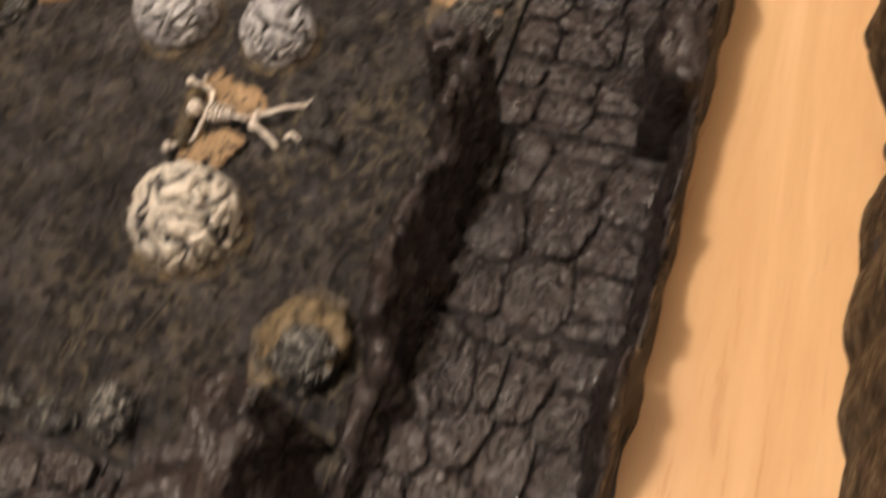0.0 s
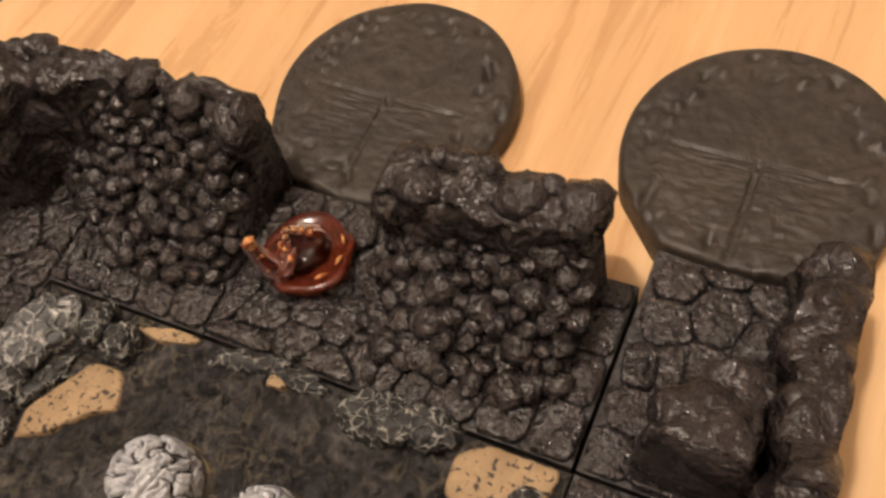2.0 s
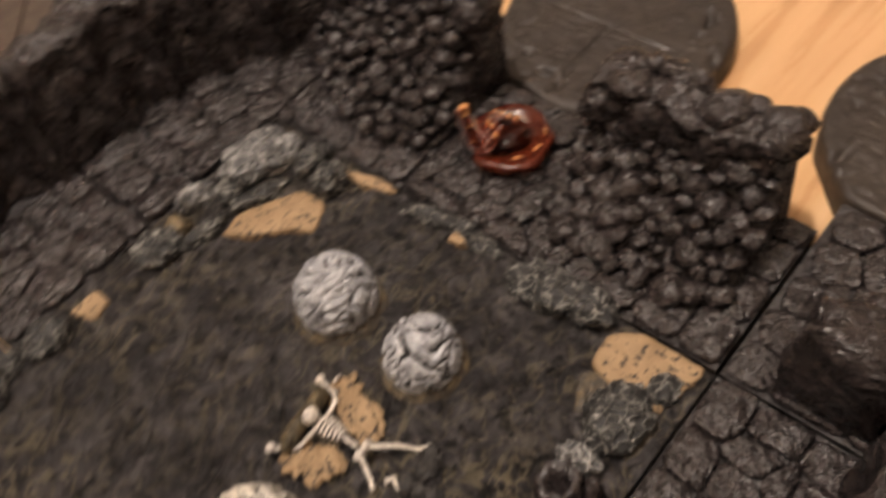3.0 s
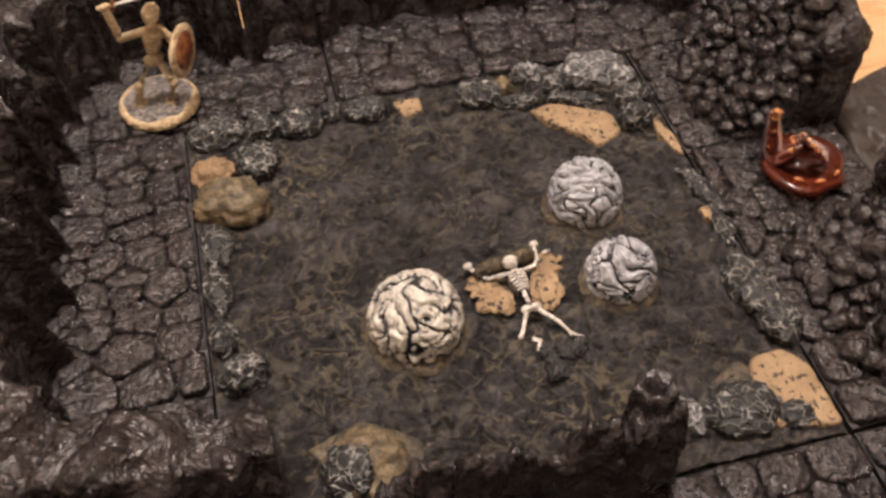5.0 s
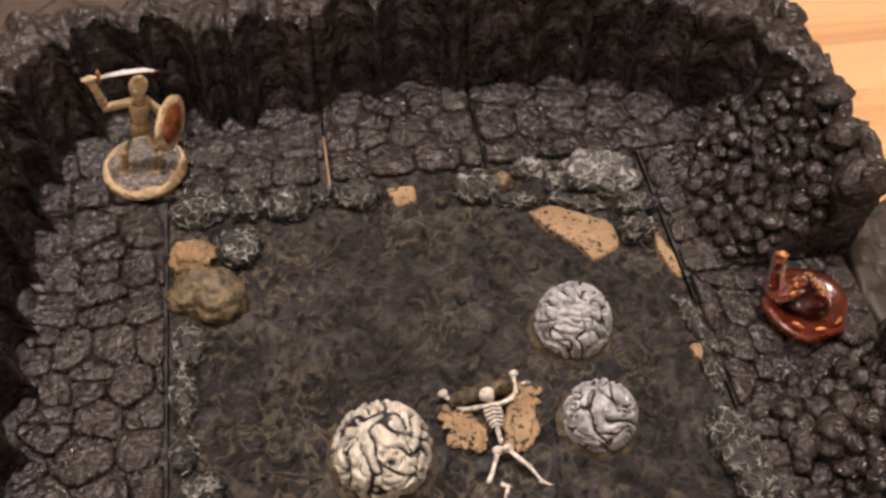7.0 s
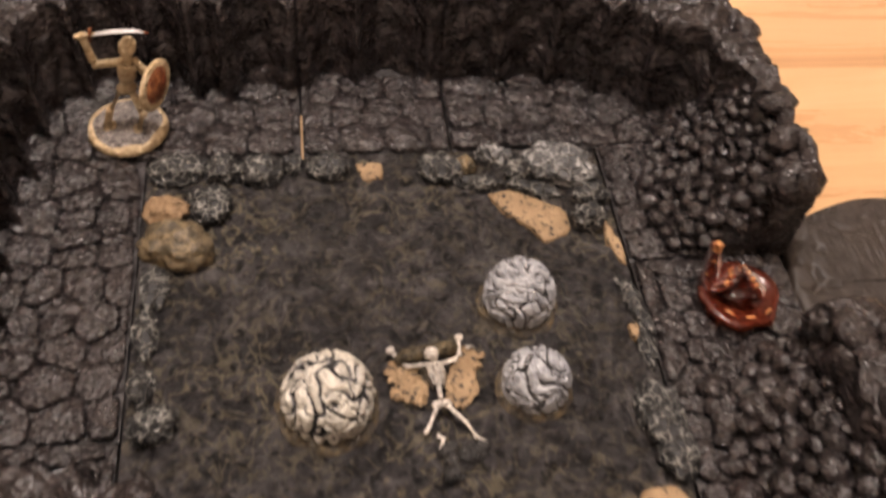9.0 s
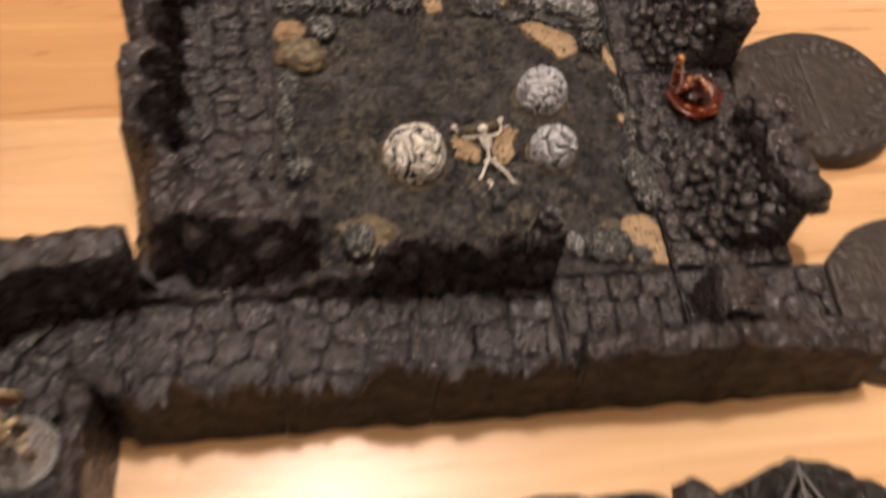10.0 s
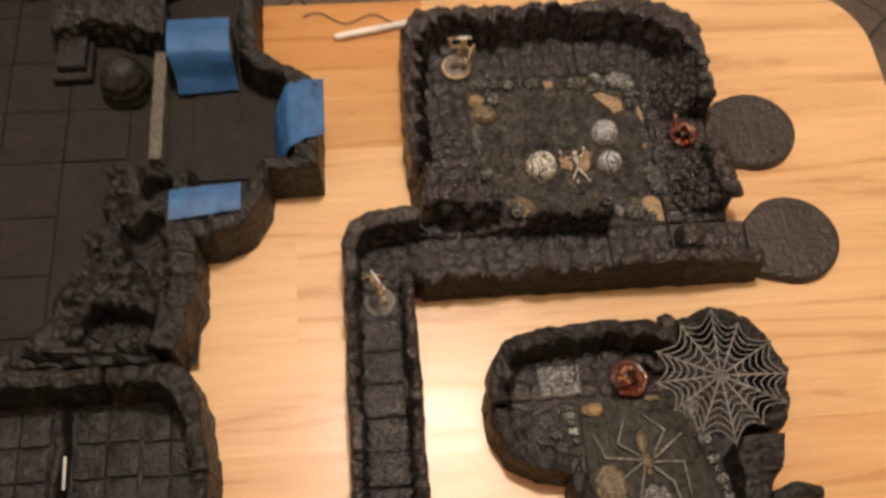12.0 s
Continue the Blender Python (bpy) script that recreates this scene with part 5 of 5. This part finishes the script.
rock_wall("wall", [(-0.198, 0.163), (-0.17, 0.164), (-0.146, 0.162)], [(-0.2, 0.196), (-0.17, 0.198), (-0.146, 0.196)], hall, crest=0.048, mat=GREYROCK)
rock_wall("wall", [(-0.143, 0.168), (-0.128, 0.148), (-0.108, 0.139), (-0.1, 0.127), (-0.0985, 0.066)],
          [(-0.124, 0.168), (-0.105, 0.154), (-0.083, 0.141), (-0.0735, 0.127), (-0.0745, 0.05)], hall, crest=0.049, mat=GREYROCK, out_rough=0.15, smooth_turns=3)
rock_wall("wall", [(-0.0985, 0.064), (-0.12, 0.068)], [(-0.0755, 0.05), (-0.12, 0.0495)], hall, crest=0.047, mat=GREYROCK, out_rough=0.1, smooth_turns=1)
rock_wall("wall", [(-0.122, 0.066), (-0.127, 0.046), (-0.142, 0.034), (-0.165, 0.03), (-0.195, 0.032)],
          [(-0.115, 0.05), (-0.117, 0.028), (-0.13, 0.006), (-0.152, -0.006), (-0.19, -0.01)], hall, crest=0.048, mat=GREYROCK, out_rough=0.2)
rock_wall("wall", [(-0.2, 0.0), (-0.192, -0.025), (-0.193, -0.055), (-0.206, -0.09)], [(-0.17, 0.0), (-0.1665, -0.03), (-0.1675, -0.058), (-0.18, -0.099)], hall, crest=0.048, mat=GREYROCK, out_rough=0.4)


HOLLOWS = ((-0.206, -0.004, 0.027, 0.024), (-0.226, -0.07, 0.034, 0.016), (-0.205, 0.046, 0.013, 0.013))


def hall_heap(x, y):
    """Broken rock mass between the hall floor and its outer wall: a stony shelf with deep hollows."""
    left = -0.25 - 0.45 * max(0.0, 0.02 - y) + 0.009 * noise.noise(Vector((x * 60, y * 60, 4)))
    reach = min(x - left, -0.174 - x)
    if reach < 0 or y < -0.092 or y > 0.066 - 0.3 * max(0, -0.205 - x) + 0.01 * noise.noise(Vector((x * 70, 2, 1))):
        return None
    v = 0.78 + 0.4 * noise.noise(Vector((x * 50, y * 50, 2.6))) + 0.15 * noise.noise(Vector((x * 120, y * 120, 5.0)))
    for cx, cy, rx, ry in HOLLOWS:
        d = math.hypot((x - cx) / rx, (y - cy) / ry) + 0.3 * noise.noise(Vector((x * 75, y * 75, cx * 40)))
        v *= min(1.0, max(0.0, (d - 0.72) * 4.5))
    lump = 0.004 * (0.5 - cell(x * 95, y * 95, 1.0)) + 0.0014 * fbm(x * 160, y * 160, 2, 3)
    return F - 0.003 + (0.004 + 0.033 * min(1.0, v) + lump) * min(1.0, reach / 0.008)


heap_skin("rock_mass", hall_heap, -0.315, -0.172, -0.095, 0.072, hall, 0.0013, GREYROCK)
rock_wall("wall", [(-0.42, -0.085), (-0.33, -0.08), (-0.27, -0.078), (-0.21, -0.085)], [(-0.42, -0.1), (-0.33, -0.1), (-0.27, -0.1), (-0.2, -0.1)], hall, crest=0.03, lumps=0.0035, mat=GREYROCK)
rock_wall("wall", [(-0.46, 0.268), (-0.36, 0.262), (-0.3, 0.262), (-0.21, 0.25)], [(-0.46, 0.298), (-0.36, 0.298), (-0.3, 0.298), (-0.15, 0.296)], hall, crest=0.046, lumps=0.0045, mat=GREYROCK)
rock_wall("wall", [(-0.3, 0.2), (-0.262, 0.205), (-0.235, 0.2), (-0.205, 0.19)], [(-0.3, 0.25), (-0.262, 0.25), (-0.235, 0.245), (-0.205, 0.235)], hall, crest=0.044, lumps=0.0045, mat=GREYROCK)
for k in range(34):
    x, y = r6.uniform(-0.29, -0.19), r6.uniform(-0.088, 0.06)
    z = hall_heap(x, y)
    if z is not None and z > F + 0.021:
        rest_pebble(hall, x, y, z + 0.0005, r6.uniform(0.003, 0.0065), r6, GREYPEBBLES)
beam_edge = [(-0.2036 + r6.uniform(-0.0007, 0.0007), 0.075 + 0.108 * k / 18) for k in range(19)] + [(-0.2134 + r6.uniform(-0.0007, 0.0007), 0.183 - 0.108 * k / 18) for k in range(19)]
under(prism("lintel", beam_edge, F - 0.001, 0.031, [OCHREGREY], 0.0008), hall, "long worn grey stone beam")
under(box("step", -0.3, -0.268, 0.165, 0.205, F - 0.001, 0.022, GREYROCK, 0.0015), hall)
under(box("step", -0.296, -0.272, 0.172, 0.205, 0.022, 0.03, GREYROCK, 0.0015), hall)
pillar = tagged(gather("round_pillar", [lathe([(0.0215, 0.0), (0.0215, 0.006), (0.019, 0.008), (0.0205, 0.010), (0.0205, 0.014), (0.017, 0.0165), (0.0175, 0.019), (0.0175, 0.024), (0.0135, 0.026), (0.0125, 0.031), (0.009, 0.034), (0.0003, 0.035)], 0, 40, wobble=0.08)],
                       (-0.2385, 0.158, F), 0, (GREYROCK,)), "short stepped dark stone pillar on the hall floor", "pillar")

cell_room = thing("dungeon_room_tile", "dark grey dungeon room with cobbled floor and thick walls", "dungeon tile", "hall pieces")
under(prism("base", [(-0.7, -0.4), (-0.155, -0.4), (-0.158, -0.17), (-0.17, -0.125), (-0.182, -0.106), (-0.7, -0.106)], 0.0, F - 0.0022, [GROUT], 0.0, SIDE), cell_room)
rock_wall("wall", [(-0.42, -0.123), (-0.3, -0.122), (-0.232, -0.123)], [(-0.42, -0.105), (-0.3, -0.104), (-0.232, -0.105)], cell_room, crest=0.05, mat=GREYROCK)
rock_wall("wall", [(-0.228, -0.123), (-0.195, -0.126), (-0.182, -0.135), (-0.1745, -0.155), (-0.171, -0.185)], [(-0.228, -0.105), (-0.19, -0.106), (-0.17, -0.113), (-0.16, -0.135), (-0.1535, -0.185)], cell_room, crest=0.05, mat=GREYROCK, out_rough=0.5)
rock_wall("wall", [(-0.171, -0.187), (-0.17, -0.25), (-0.17, -0.4)], [(-0.1535, -0.187), (-0.151, -0.25), (-0.151, -0.4)], cell_room, crest=0.049, mat=GREYROCK, out_rough=0.5)
rock_wall("wall", [(-0.271, -0.13), (-0.27, -0.2), (-0.27, -0.33)], [(-0.258, -0.13), (-0.258, -0.2), (-0.258, -0.33)], cell_room, crest=0.03, mat=GREYROCK)
flags(-0.256, -0.21, -0.33, -0.126, 2, 8, cell_room, r6, mat=GREYROCK)
flags(-0.2085, -0.168, -0.33, -0.128, 2, 8, cell_room, r6, mat=GREYROCK)
flags(-0.36, -0.273, -0.33, -0.126, 4, 8, cell_room, r6, mat=GREYROCK)
# a bright scratch on the dividing wall, put in as a thin silver bar
scratch = tagged(gather("scratch_bar", [tube([(-0.2555, -0.165, 0.0325), (-0.2545, -0.188, 0.0325)], 0.0011, 0, 6, 0.5)], mats=(STEEL,)), "thin silver bar put in for a bright scratch on the dungeon wall", "metal strip")


# ---- strips of blue masking tape over the walls ----
def tape_strip(label, rows):
    """A strip through rows of (left point, right point), with thickness and slight creases."""
    ob = thing("masking_tape", label, "tape", "blue tape strips")
    L = soften(resample([Vector(a) for a, b in rows], 0.002), 2)
    R = soften(resample([Vector(b) for a, b in rows], 0.002), 2)
    n, m = max(len(L), len(R)), 18
    verts, faces = [], []
    for k in range(n):
        a, b = L[round(k * (len(L) - 1) / (n - 1))], R[round(k * (len(R) - 1) / (n - 1))]
        for s in range(m + 1):
            p = a.lerp(b, s / m)
            if k in (0, n - 1):
                p = p + Vector((0, 0.0006 * noise.noise(p * 700), 0))
            verts.append(p + Vector((0, 0, 0.0009 * noise.noise(p * 110) + 0.0004 * noise.noise(p * 330))))
    top = len(verts)
    verts += [v - Vector((0, 0, 0.0003)) for v in verts]
    for k in range(n - 1):
        for s in range(m):
            i = k * (m + 1) + s
            faces.append((i, i + 1, i + m + 2, i + m + 1))
            faces.append((top + i, top + i + m + 1, top + i + m + 2, top + i + 1))
    under(link_mesh("strip", verts, faces, [TAPE]), ob)


tape_strip("blue masking tape hanging over the hall wall", [((-0.2, 0.2, 0.051), (-0.148, 0.2005, 0.051)), ((-0.1995, 0.184, 0.0535), (-0.148, 0.184, 0.0535)), ((-0.199, 0.165, 0.0525), (-0.147, 0.165, 0.0525)),
                                                            ((-0.197, 0.16, 0.044), (-0.1455, 0.16, 0.044)), ((-0.195, 0.155, 0.028), (-0.1445, 0.156, 0.028)), ((-0.195, 0.147, 0.0175), (-0.144, 0.149, 0.018))])
tape_strip("blue masking tape folded over the alcove wall", [((-0.0705, 0.078, 0.05), (-0.0705, 0.132, 0.05)), ((-0.084, 0.073, 0.0535), (-0.085, 0.131, 0.0535)), ((-0.0985, 0.067, 0.0515), (-0.101, 0.128, 0.0515)), ((-0.105, 0.062, 0.038), (-0.1105, 0.112, 0.038)),
                                                             ((-0.1115, 0.056, 0.02), (-0.1135, 0.094, 0.022))])
tape_strip("blue masking tape laid along the curved wall", [((-0.19, 0.006, 0.0515), (-0.136, 0.0125, 0.051)), ((-0.19, 0.02, 0.0535), (-0.136, 0.023, 0.053)), ((-0.19, 0.032, 0.0525), (-0.136, 0.036, 0.052))])

# ---- on and beyond the table ----
pen = thing("pen", "thin white pen lying on the table", "pen", at=(-0.03, 0.22, 0.0034))
under(gather("barrel", [tube([(-0.062, 0.2135, 0.0034), (-0.059, 0.2141, 0.0034), (0.012, 0.2285, 0.0034)], [0.0018, 0.0032, 0.0032], 0, 14)], mats=(PENWHITE,)), pen)
under(gather("cap", [tube([(0.012, 0.2285, 0.0034), (0.045, 0.2352, 0.0034)], 0.0034, 0, 14)], mats=(PENWHITE,)), pen)
cord_pts = [(-0.09 + 0.0045 * k, 0.2405 + 0.006 * math.sin(k * 0.55) - 0.0004 * k, 0.0009) for k in range(22)]
tagged(gather("cord", [tube(cord_pts, 0.0008, 0, 6)], mats=(CORD,)), "thin dark cord curled on the table", "cord")
box_on_floor = tagged(box("wooden_board", 0.124, 0.266, 1.232, 1.6, -0.753, -0.735, WOOD, 0.004), "light wooden board lying on the tiled floor", "board")
rug = tagged(prism("dark_mat", [(-1.2, 0.79), (-0.372, 1.281), (-0.05, 1.471), (-0.55, 2.3), (-1.65, 1.6)], -0.7535, -0.745, [NAVY], 0.003), "dark blue cloth mat on the tiled floor", "mat")
t45 = Matrix.Rotation(radians(45), 3, "Z")
tile_mesh = prism("floor_tile", rect(-0.0735, 0.0735, -0.0735, 0.0735), -0.765, -0.752, [TILE], 0.002)
first = True
for i in range(-2, 17):
    for j in range(-7, 12):
        c = t45 @ Vector((0.15 * i, 0.15 * j, 0)) + Vector((0.05, 0.2, 0))
        if not (-1.4 < c.x < 2.3 and -0.3 < c.y < 2.3) or (c.x < 0.2 and c.y < 0.2):
            continue
        ob = tile_mesh if first else new("floor_tile", tile_mesh.data)
        first = False
        ob.location = c
        ob.rotation_euler = (0, 0, radians(45))
        under(ob, floor_room)
